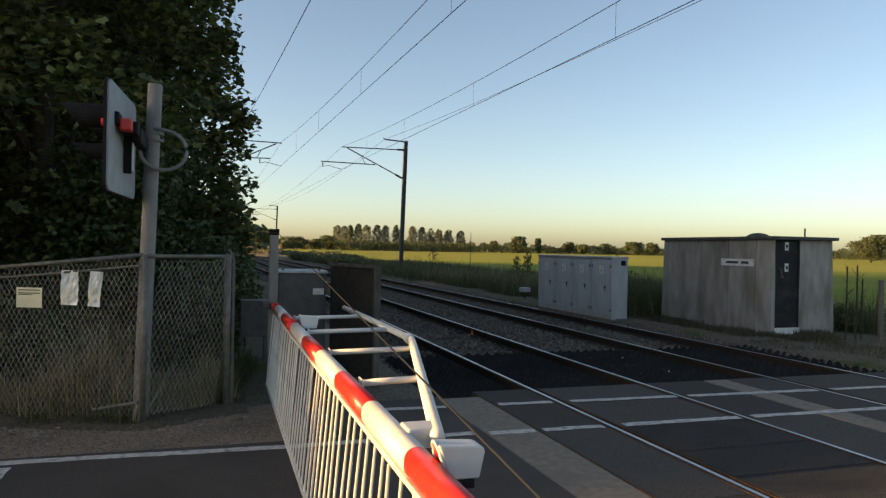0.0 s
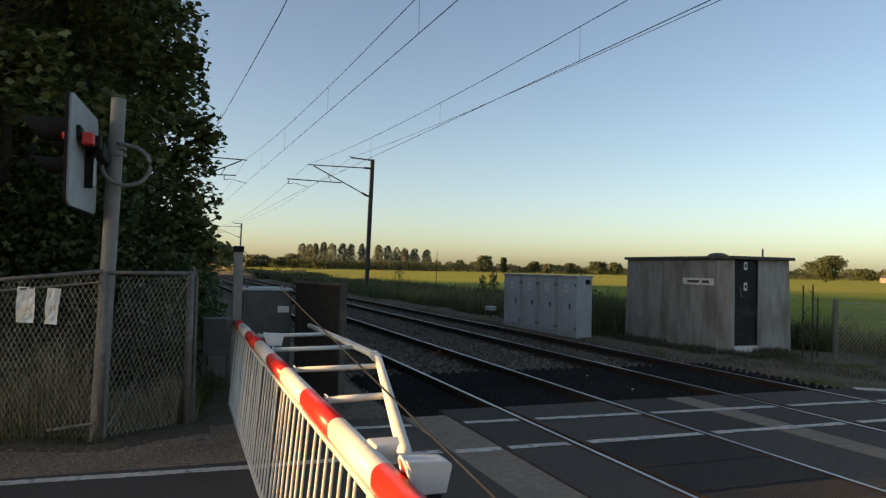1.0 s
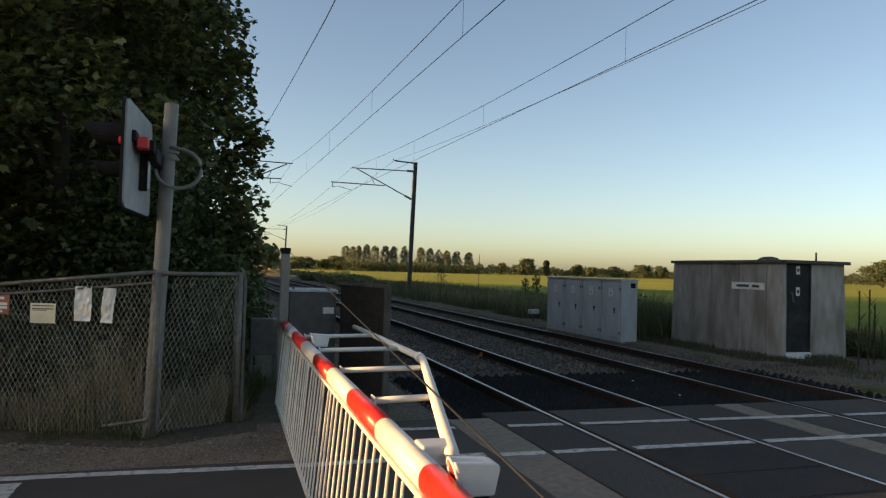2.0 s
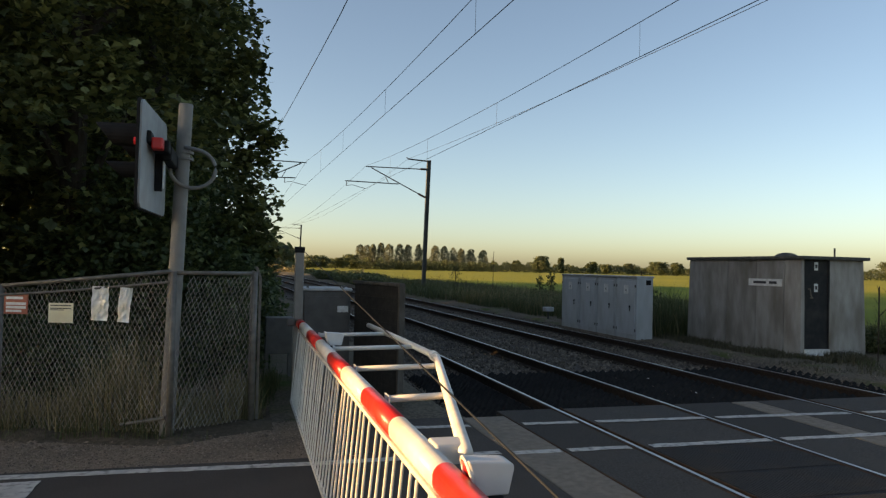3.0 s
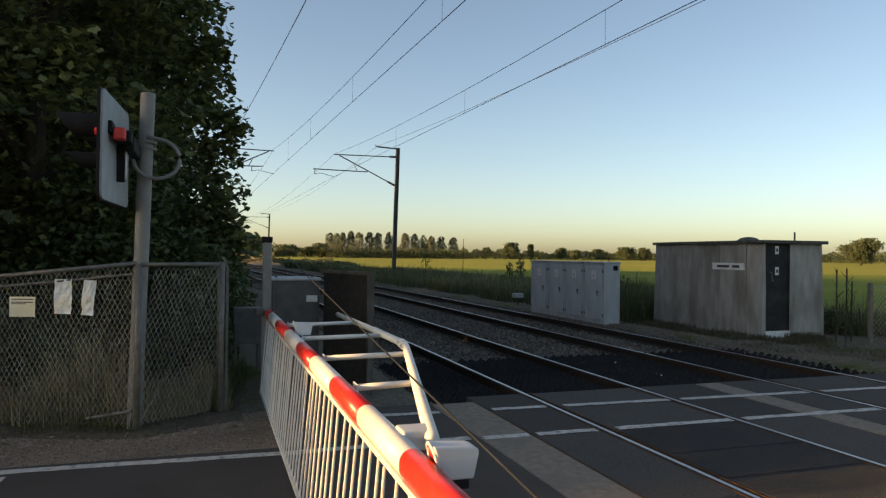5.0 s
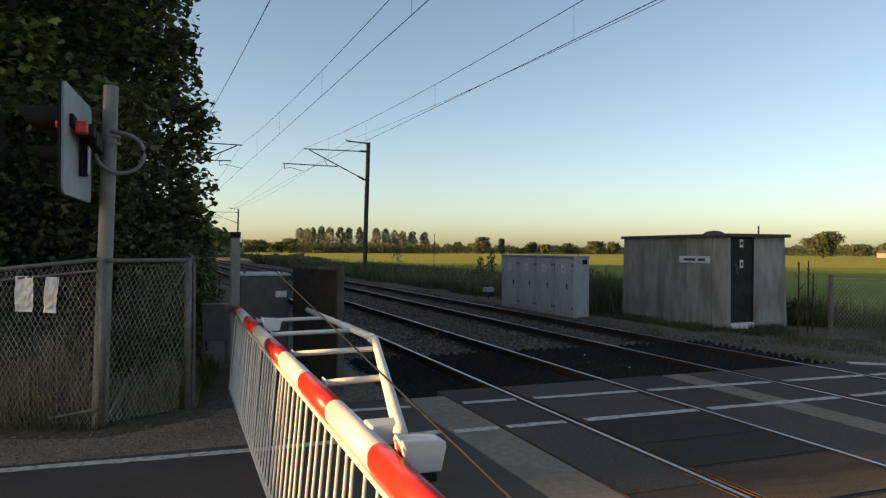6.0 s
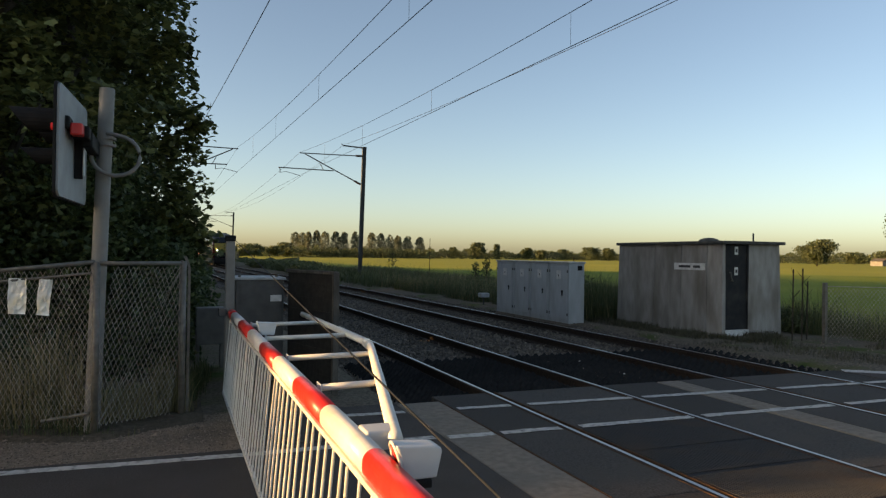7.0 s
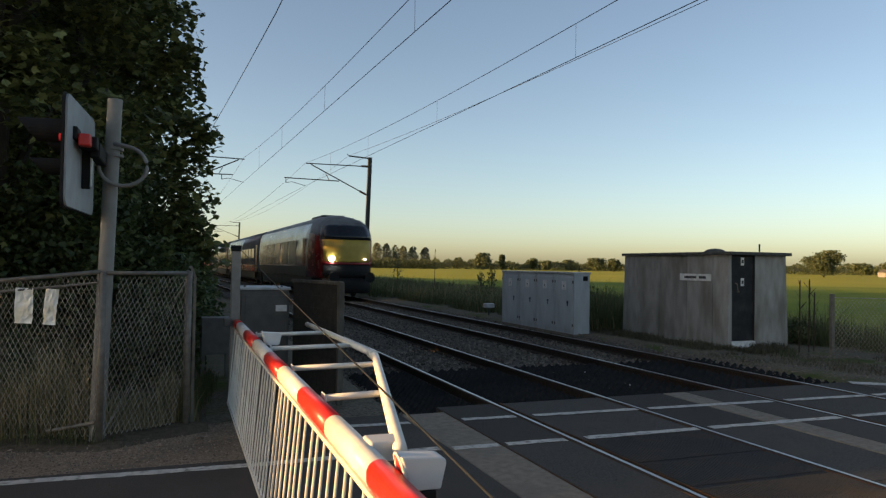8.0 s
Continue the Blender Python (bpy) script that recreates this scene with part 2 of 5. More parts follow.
def tube(bm, a, b, r, r2=None, sides=10, caps=True, mat=0):
    """A round bar from a to b."""
    a, b = Vector(a), Vector(b)
    d = b - a
    q = d.to_track_quat("Z", "Y").to_matrix().to_4x4()
    out = bmesh.ops.create_cone(bm, cap_ends=caps, segments=sides, radius1=r, radius2=r if r2 is None else r2, depth=d.length, matrix=Matrix.Translation((a + b) / 2) @ q)
    if mat:
        for f in {f for v in out["verts"] for f in v.link_faces}:
            f.material_index = mat
    return out["verts"]


def bent_tube(bm, pts, r, sides=8):
    """One tube along a line of points."""
    pts = [Vector(p) for p in pts]
    rings = []
    for i, p in enumerate(pts):
        d = (pts[min(i + 1, len(pts) - 1)] - pts[max(i - 1, 0)]).normalized()
        q = d.to_track_quat("Z", "Y")
        rings.append([bm.verts.new(p + q @ Vector((r * math.cos(k * math.tau / sides), r * math.sin(k * math.tau / sides), 0))) for k in range(sides)])
    for a, b in zip(rings, rings[1:]):
        for k in range(sides):
            bm.faces.new((a[k], a[(k + 1) % sides], b[(k + 1) % sides], b[k]))
    bm.faces.new(rings[0][::-1])
    bm.faces.new(rings[-1])


def prism(bm, outline, axis, lo, hi, mat=0):
    """An outline of 2D points pushed along an axis (0 x, 1 y, 2 z)."""
    def at(p, w):
        c = list(p)
        c.insert(axis, w)
        return bm.verts.new(c)
    a, b = [at(p, lo) for p in outline], [at(p, hi) for p in outline]
    n = len(a)
    fs = [bm.faces.new((a[i], a[(i + 1) % n], b[(i + 1) % n], b[i])) for i in range(n)]
    fs += [bm.faces.new(a[::-1]), bm.faces.new(b)]
    for f in fs:
        f.material_index = mat
    bmesh.ops.recalc_face_normals(bm, faces=fs)
    return a + b


def heap(name, verts, faces, mat, parent=None, smooth=False):
    me = bpy.data.meshes.new(name)
    me.from_pydata(verts, [], faces)
    me.materials.append(mat)
    if smooth:
        me.polygons.foreach_set("use_smooth", [True] * len(me.polygons))
    ob = new(name, me)
    ob.parent = parent
    return ob


rng = np.random.default_rng(7)


def track_shift(y):
    """How far the railway has swung to the left at y."""
    far = y - 30
    bend = far if far > 12 else (far + 12) ** 2 / 48 if far > -12 else 0.0
    return -0.0045 * max(0.0, y - 8) - 0.027 * bend - 0.00002 * max(0.0, y - 90) ** 2


RAILS = (3.507, 5.012, 6.953, 8.458)
TRACK_1, TRACK_2 = (RAILS[0] + RAILS[1]) / 2, (RAILS[2] + RAILS[3]) / 2
CROSS_LO, CROSS_HI = -6.0, 7.45


# ---- ground ----
def smooth_step(a, b, v):
    t = min(1.0, max(0.0, (v - a) / (b - a)))
    return t * t * (3 - 2 * t)


def ground_z(x, y):
    s = track_shift(y)
    z = -0.03
    x0 = x - s
    if x0 > 10:
        z -= 0.6 * smooth_step(13.5, 22, x0) * (1 if y > -5 else 0.3)
    inside = smooth_step(2.3, 2.9, x0) * (1 - smooth_step(8.9, 9.3, x0))
    return z - 0.42 * inside + 0.02 * noise.noise((x * 0.7, y * 0.7, 0)) * (0 if -2 < y < 6 and x < 2.4 else 1)


def spaced(near, far, step, grow):
    out, v, d = [], near, step
    while v < far:
        out.append(v)
        v += d
        d *= grow
    return out + [far]


def build_ground():
    xs = sorted({-round(v, 3) for v in spaced(1.0, 3000, 0.6, 1.16)} | {round(v * 0.45, 3) for v in range(-2, 40)} | {round(v, 3) for v in spaced(18, 4000, 0.6, 1.15)})
    ys = sorted({-round(v, 3) for v in spaced(2.0, 800, 1.0, 1.25)} | {round(v * 0.6, 3) for v in range(-3, 50)} | {round(v, 3) for v in spaced(30, 4500, 1.0, 1.1)})
    verts = [(x, y, ground_z(x, y)) for y in ys for x in xs]
    w = len(xs)
    faces = [(j * w + i, j * w + i + 1, (j + 1) * w + i + 1, (j + 1) * w + i) for j in range(len(ys) - 1) for i in range(w - 1)]
    m = bpy.data.materials.new("field_and_verge")
    m.use_nodes = True
    n, l = m.node_tree.nodes, m.node_tree.links
    b = n["Principled BSDF"]
    b.inputs["Roughness"].default_value = 0.95
    b.inputs["Specular IOR Level"].default_value = 0.05
    tex = n.new("ShaderNodeTexCoord")

    def noisy(sc, det):
        t = n.new("ShaderNodeTexNoise")
        t.inputs["Scale"].default_value, t.inputs["Detail"].default_value = sc, det
        l.new(tex.outputs["Object"], t.inputs["Vector"])
        return t.outputs["Fac"]

    def rng_node(src, a, c):
        r = n.new("ShaderNodeMapRange")
        r.inputs["From Min"].default_value, r.inputs["From Max"].default_value = a, c
        l.new(src, r.inputs["Value"])
        return r.outputs[0]

    def mixed(fac, a, c):
        x = n.new("ShaderNodeMix")
        x.data_type = "RGBA"
        l.new(fac, x.inputs["Factor"])
        for sock, v in ((x.inputs["A"], a), (x.inputs["B"], c)):
            if isinstance(v, tuple):
                sock.default_value = (*v, 1)
            else:
                l.new(v, sock)
        return x.outputs["Result"]

    sep = n.new("ShaderNodeSeparateXYZ")
    l.new(tex.outputs["Object"], sep.inputs[0])
    grass = mixed(rng_node(noisy(3.0, 8), 0.35, 0.65), (0.06, 0.09, 0.025), (0.1, 0.115, 0.04))
    soil = mixed(rng_node(noisy(25, 6), 0.35, 0.65), (0.2, 0.165, 0.125), (0.1, 0.082, 0.062))
    near = mixed(rng_node(noisy(0.8, 5), 0.52, 0.66), soil, grass)
    pasture = mixed(rng_node(noisy(0.04, 6), 0.3, 0.7), (0.12, 0.17, 0.03), (0.2, 0.23, 0.045))
    lit_crop = mixed(rng_node(noisy(0.02, 7), 0.3, 0.7), (0.31, 0.295, 0.055), (0.25, 0.255, 0.05))
    # the yellow crop begins beyond the pasture, along a line roughly parallel to the hedges; this is also the sunlit
    # part's edge, its golden light put into the colour
    line = n.new("ShaderNodeMath")
    line.operation = "ADD"
    l.new(sep.outputs["Y"], line.inputs[0])
    half = n.new("ShaderNodeMath")
    half.operation = "MULTIPLY"
    half.inputs[1].default_value = 0.85
    l.new(sep.outputs["X"], half.inputs[0])
    l.new(half.outputs[0], line.inputs[1])
    field = mixed(rng_node(line.outputs[0], 150, 160), pasture, lit_crop)
    col = mixed(rng_node(sep.outputs["X"], 13, 20), near, field)
    l.new(col, b.inputs["Base Color"])
    bp = n.new("ShaderNodeBump")
    bp.inputs["Strength"].default_value, bp.inputs["Distance"].default_value = 0.7, 0.05
    l.new(noisy(30, 6), bp.inputs["Height"])
    l.new(bp.outputs[0], b.inputs["Normal"])
    tagged(heap("ground", verts, faces, m, smooth=True), "flat green and yellow farmland with bare trackside soil", "ground", kind="structure")


def build_road():
    bm = bmesh.new()
    # the lane, up to the railway edge strip
    pts = [(-60, -1.2), (2.268, -1.2), (2.268, 5.98), (0.6, 5.9), (-8, 5.95), (-60, 5.8)]
    prism(bm, pts, 2, -0.25, 0.0)
    tagged(part("road", bm, ASPHALT), "worn dark asphalt lane leading to the crossing", "road", kind="structure")
    bm = bmesh.new()
    pts = [(9.1, -1.2), (60, -30), (60, -22), (13, 5.0), (9.6, 7.0), (9.1, 7.4)]
    prism(bm, pts, 2, -0.25, 0.0)
    tagged(part("road_beyond", bm, ASPHALT), "dark asphalt lane beyond the railway", "road", kind="structure")
    bm = bmesh.new()
    box(bm, (0.75, 5.985, -0.2), (2.268, 7.22, -0.004), 0.004)
    tagged(part("footway", bm, ASPHALT), "dark asphalt footway beside the lane", "pavement", kind="structure")
    bm = bmesh.new()
    prism(bm, [(-60, 5.81), (-8, 5.96), (0.6, 5.91), (0.745, 5.985), (0.745, 7.35), (0.2, 7.3), (-0.5, 7.2), (-2, 7.6), (-60, 7.6)], 2, -0.2, -0.008)
    tagged(part("verge", bm, GRAVEL), "brown gravel verge along the lane and fence", "verge", kind="structure")


def build_soil_bank():
    """The low bank of dark soil at the fence foot."""
    verts, faces = [], []
    n, w = 70, 8
    for i in range(n + 1):
        x = -5.0 + 5.3 * i / n
        yc = 6.86 if x > -0.62 else 6.8 - (x + 0.62) * 0.3
        if x > -0.62:
            yc = 6.8 + (x + 0.62) * 0.5
        for j in range(w + 1):
            y = yc - 0.32 - 0.1 * noise.noise((x * 1.7, 0, 2)) + 0.9 * j / w
            rise = 0.055 * math.sin(min(1, j / 3) * math.pi / 2) * (1 + 0.9 * noise.noise((x * 3, y * 3, 1)))
            verts.append((x, y, -0.02 + (rise if j else -0.01) + 0.012 * noise.noise((x * 14, y * 14, 6))))
    for i in range(n):
        for j in range(w):
            k = i * (w + 1) + j
            faces.append((k, k + w + 1, k + w + 2, k + 1))
    tagged(heap("soil_bank", verts, faces, SOIL, smooth=True), "low bank of dark bare soil along the fence foot", "soil", kind="structure")


def build_pebbles():
    """Loose stones on the verge and soil along the line."""
    octa = np.array([(1, 0, 0), (-1, 0, 0), (0, 1, 0), (0, -1, 0), (0, 0, 1), (0, 0, -1)], float)
    tri = [(0, 2, 4), (2, 1, 4), (1, 3, 4), (3, 0, 4), (2, 0, 5), (1, 2, 5), (3, 1, 5), (0, 3, 5)]
    for name, mat, n, x0, x1, y0, y1, size in (("verge_pebbles", PEBBLE, 7000, -4.5, 0.7, 5.85, 7.4, 0.011), ("verge_stones", PEBBLE, 120, -4.0, 0.3, 6.55, 7.1, 0.035), ("soil_stones", PEBBLE, 600, 9.3, 12.5, 7.6, 15.0, 0.022)):
        verts, faces = [], []
        for _ in range(n):
            x, y = rng.uniform(x0, x1), rng.uniform(y0, y1)
            p = octa * rng.uniform(0.5, 1.3, 3) * size * rng.uniform(0.7, 1.2, (6, 1))
            a = rng.uniform(0, 6.28)
            ca, sa = math.cos(a), math.sin(a)
            z = -0.006 if x < 2 else ground_z(x, y)
            k = len(verts)
            verts += [(x + ca * v[0] - sa * v[1], y + sa * v[0] + ca * v[1], z + v[2] * 0.7) for v in p]
            faces += [(k + i, k + j, k + m) for i, j, m in tri]
        tagged(heap(name, verts, faces, mat), "loose small brown stones", "stones", kind="stuff")


def paint_strip(a, b, width, z=0.004, wob=0.012, step=0.12):
    """A worn painted line with uneven edges."""
    a, b = Vector((*a, 0)), Vector((*b, 0))
    d = b - a
    n = max(2, int(d.length / step))
    side = Vector((-d.y, d.x, 0)).normalized() * width / 2
    bm = bmesh.new()
    rows = []
    for i in range(n + 1):
        c = a + d * i / n
        rows.append([bm.verts.new(c + side * k * (1 + rng.normal(0, wob / width)) + Vector((0, 0, z))) for k in (1, -1)])
    for p, q in zip(rows, rows[1:]):
        bm.faces.new((p[0], q[0], q[1], p[1]))
    bmesh.ops.recalc_face_normals(bm, faces=bm.faces[:])
    low = bmesh.ops.extrude_face_region(bm, geom=bm.faces[:])
    for v in low["geom"]:
        if isinstance(v, bmesh.types.BMVert):
            v.co.z -= 0.003
    return bm


def build_markings():
    spans = [((-8.0, 5.93), (-1.05, 5.79), 0.1), ((-1.05, 5.79), (0.5, 5.72), 0.1), ((0.5, 5.72), (2.18, 5.74), 0.1)]
    for y in (6.76, 5.7):
        for lo, hi in ((1.55, 2.24) if y > 6 else (2.3, 2.74), (2.82, 3.42), (3.64, 4.94), (5.1, 6.86), (7.1, 8.38), (8.56, 9.4)):
            sl = -0.055 if y > 6 else -0.02
            spans.append(((lo, y + sl * (lo - 2.5) * 0.7), (hi, y + sl * (hi - 2.5) * 0.7), 0.1))
    spans += [((9.15, 7.35), (10.3, 6.55), 0.22), ((-1.51, 5.66), (-1.42, 0.5), 0.28)]
    for a, b, w in spans:
        ob = part("road_marking", paint_strip(a, b, w, 0.0045), LINE_PAINT)
        tagged(ob, "worn white painted line on dark asphalt", "road marking", "crossing lines", "structure")


def build_crossing():
    def slab(name, x0, x1, y0, y1, mat, label, top=0.0, bev=0.012):
        bm = bmesh.new()
        box(bm, (x0, y0, -0.32), (x1, y1, top), bev)
        return tagged(part(name, bm, mat), label, "crossing panel", "crossing panels", "structure")
    g = 0.045
    cells = [(2.78, RAILS[0] - g), (RAILS[1] + g, 5.885), (6.265, RAILS[2] - g), (RAILS[3] + g, 9.1)]
    for x0, x1 in cells:
        y = CROSS_HI
        while y > CROSS_LO:
            slab("crossing_panel", x0, x1, y - 1.795, y, PANEL_RUBBER, "dark rubber level crossing panel beside the rail", -0.004 + rng.uniform(-0.002, 0.002))
            y -= 1.8
    for i, (a, b) in enumerate(((RAILS[0], RAILS[1]), (RAILS[2], RAILS[3]))):
        y = CROSS_HI
        k = 0
        while y > CROSS_LO:
            length = (1.84, 0.82, 0.65, 0.84)[min(k, 3)]
            ribbed = k > 0
            ob = slab("centre_panel", a + 0.075, b - 0.075, y - length + 0.006, y, RIBBED if ribbed else PANEL_RUBBER, "ribbed dark rubber panel between the rails" if ribbed else "smooth dark panel between the rails", -0.006)
            if ribbed:
                bm = bmesh.new()
                x = a + 0.1
                while x < b - 0.1:
                    box(bm, (x, y - length + 0.03, -0.012), (x + 0.014, y - 0.03, 0.005))
                    x += 0.03
                part("ribs", bm, RIBBED, ob)
            y -= length
            k += 1
    slab("edge_strip", 2.275, 2.765, CROSS_LO, 7.16, CONCRETE_EDGE, "pale concrete edge strip along the crossing", 0.0)
    slab("middle_strip", 5.9, 6.25, CROSS_LO, 7.43, CONCRETE_EDGE, "pale concrete strip between the two tracks", 0.0)


def build_edge_angles():
    """Rusty steel angles that hold the panel edges beside the rails and the strip."""
    for x in (2.7725, RAILS[0] - 0.052, RAILS[0] + 0.068, RAILS[1] - 0.068, RAILS[2] + 0.068, RAILS[3] - 0.068):
        bm = bmesh.new()
        box(bm, (x - 0.006, CROSS_LO, -0.08), (x + 0.006, 7.15 if x < 3 else CROSS_HI, 0.003), 0.001)
        tagged(part("edge_angle", bm, RUST), "thin rusty steel edge along the crossing panels", "edge angle", "edge angles", "structure")


def build_rails():
    prof = [(-0.075, -0.159), (0.075, -0.159), (0.075, -0.148), (0.01, -0.125), (0.01, -0.045), (0.036, -0.036), (0.036, -0.008), (0.02, 0.0), (-0.017, 0.0), (-0.036, -0.008), (-0.036, -0.036), (-0.01, -0.045), (-0.01, -0.125), (-0.075, -0.148)]
    ys = [-70, -30] + list(np.arange(-10, 60, 5.0)) + list(np.arange(60, 700, 10.0))
    for x in RAILS:
        bm = bmesh.new()
        rows = [[bm.verts.new((x + track_shift(y) + px, y, pz)) for px, pz in prof] for y in ys]
        for a, b in zip(rows, rows[1:]):
            for k in range(len(prof)):
                j = (k + 1) % len(prof)
                f = bm.faces.new((a[k], a[j], b[j], b[k]))
                f.material_index = 0 if k == 7 else 1
        bm.faces.new(rows[0])
        bm.faces.new(rows[-1][::-1])
        bmesh.ops.recalc_face_normals(bm, faces=bm.faces[:])
        tagged(part("rail", bm, [RAIL_TOP, RAIL_SIDE]), "steel running rail with a bright worn head and rusty sides", "rail", "running rails")


def build_ballast():
    ys = list(np.arange(7.4, 40, 0.4)) + list(np.arange(40, 120, 3.0)) + list(np.arange(120, 700, 15.0))
    xs = [2.2, 2.6, 3.0, 3.5, 4.0, 4.5, 5.0, 5.5, 5.95, 6.4, 7.0, 7.5, 8.0, 8.5, 8.9, 9.3, 9.8]
    zs = [-0.14, -0.17] + [-0.168] * 5 + [-0.155, -0.14, -0.155] + [-0.168] * 4 + [-0.15, -0.11, -0.06]
    verts = [(x + track_shift(y), y, z + float(rng.normal(0, 0.012))) for y in ys for x, z in zip(xs, zs)]
    w = len(xs)
    faces = [(j * w + i, j * w + i + 1, (j + 1) * w + i + 1, (j + 1) * w + i) for j in range(len(ys) - 1) for i in range(w - 1)]
    tagged(heap("ballast_bed", verts, faces, BALLAST_BED, smooth=True), "brown stone ballast bed under the tracks", "ballast", kind="structure")
    # loose stones
    verts, faces = [], []
    octa = np.array([(1, 0, 0), (-1, 0, 0), (0, 1, 0), (0, -1, 0), (0, 0, 1), (0, 0, -1)], float)
    tri = [(0, 2, 4), (2, 1, 4), (1, 3, 4), (3, 0, 4), (2, 0, 5), (1, 2, 5), (3, 1, 5), (0, 3, 5)]
    for _ in range(26000):
        y = 7.6 + 30 * rng.random() ** 1.5
        x = rng.uniform(2.3, 9.9)
        z = float(np.interp(x, xs, zs))
        p = octa * rng.uniform(0.018, 0.042, 3) * rng.uniform(0.7, 1.15, (6, 1))
        a, c = rng.uniform(0, 6.28, 2)
        ca, sa, cc, sc = math.cos(a), math.sin(a), math.cos(c), math.sin(c)
        p = p @ np.array([[ca, -sa, 0], [sa, ca, 0], [0, 0, 1]]) @ np.array([[1, 0, 0], [0, cc, -sc], [0, sc, cc]])
        k = len(verts)
        verts += [(x + track_shift(y) + v[0], y + v[1], z + 0.012 + v[2]) for v in p]
        faces += [(k + i, k + j, k + m) for i, j, m in tri]
    tagged(heap("ballast_stones", verts, faces, BALLAST), "loose grey-brown ballast stones", "ballast", kind="stuff")


def build_sleepers():
    base = None
    for x in (TRACK_1, TRACK_2):
        for i in range(75):
            y = 10.6 + i * 0.68 + (0.0 if x < 6 else 0.2)
            if base is None:
                bm = bmesh.new()
                prism(bm, [(-0.13, -0.2), (0.13, -0.2), (0.1, 0.0), (-0.1, 0.0)], 0, -1.25, 1.25)
                me = bpy.data.meshes.new("sleeper")
                bm.to_mesh(me)
                bm.free()
                me.materials.append(SLEEPER)
                base = me
            ob = new("sleeper", base)
            ob.location = (x + track_shift(y), y, -0.162)
            tagged(ob, "brown-stained sleeper half sunk in ballast", "sleeper", "sleepers")


def build_guards():
    """Black trespass guards: rows of ridged rubber beside and between the rails."""
    spans = [(2.5, 3.42), (3.6, 4.92), (5.1, 6.86), (7.04, 8.36), (8.55, 9.7)]
    for x0, x1 in spans:
        for row in range(4):
            y0 = 7.5 + row * 0.78
            bm = bmesh.new()
            box(bm, (x0, y0, -0.2), (x1, y0 + 0.76, -0.13), 0.01)
            n = max(3, int((x1 - x0) / 0.15))
            for i in range(n):
                w = (x1 - x0) / n
                for j in range(5):
                    cx, cy = x0 + (i + 0.5) * w, y0 + 0.08 + j * 0.15
                    h = 0.085 + rng.uniform(-0.012, 0.012)
                    vs = [bm.verts.new((cx + sx * w * 0.46, cy + sy * 0.07, -0.13)) for sx, sy in ((-1, -1), (1, -1), (1, 1), (-1, 1))]
                    top = bm.verts.new((cx, cy, -0.13 + h))
                    for k in range(4):
                        bm.faces.new((vs[k], vs[(k + 1) % 4], top))
            tagged(part("trespass_guard", bm, GUARD), "black rubber trespass guard with pointed studs", "trespass guard", "trespass guards")


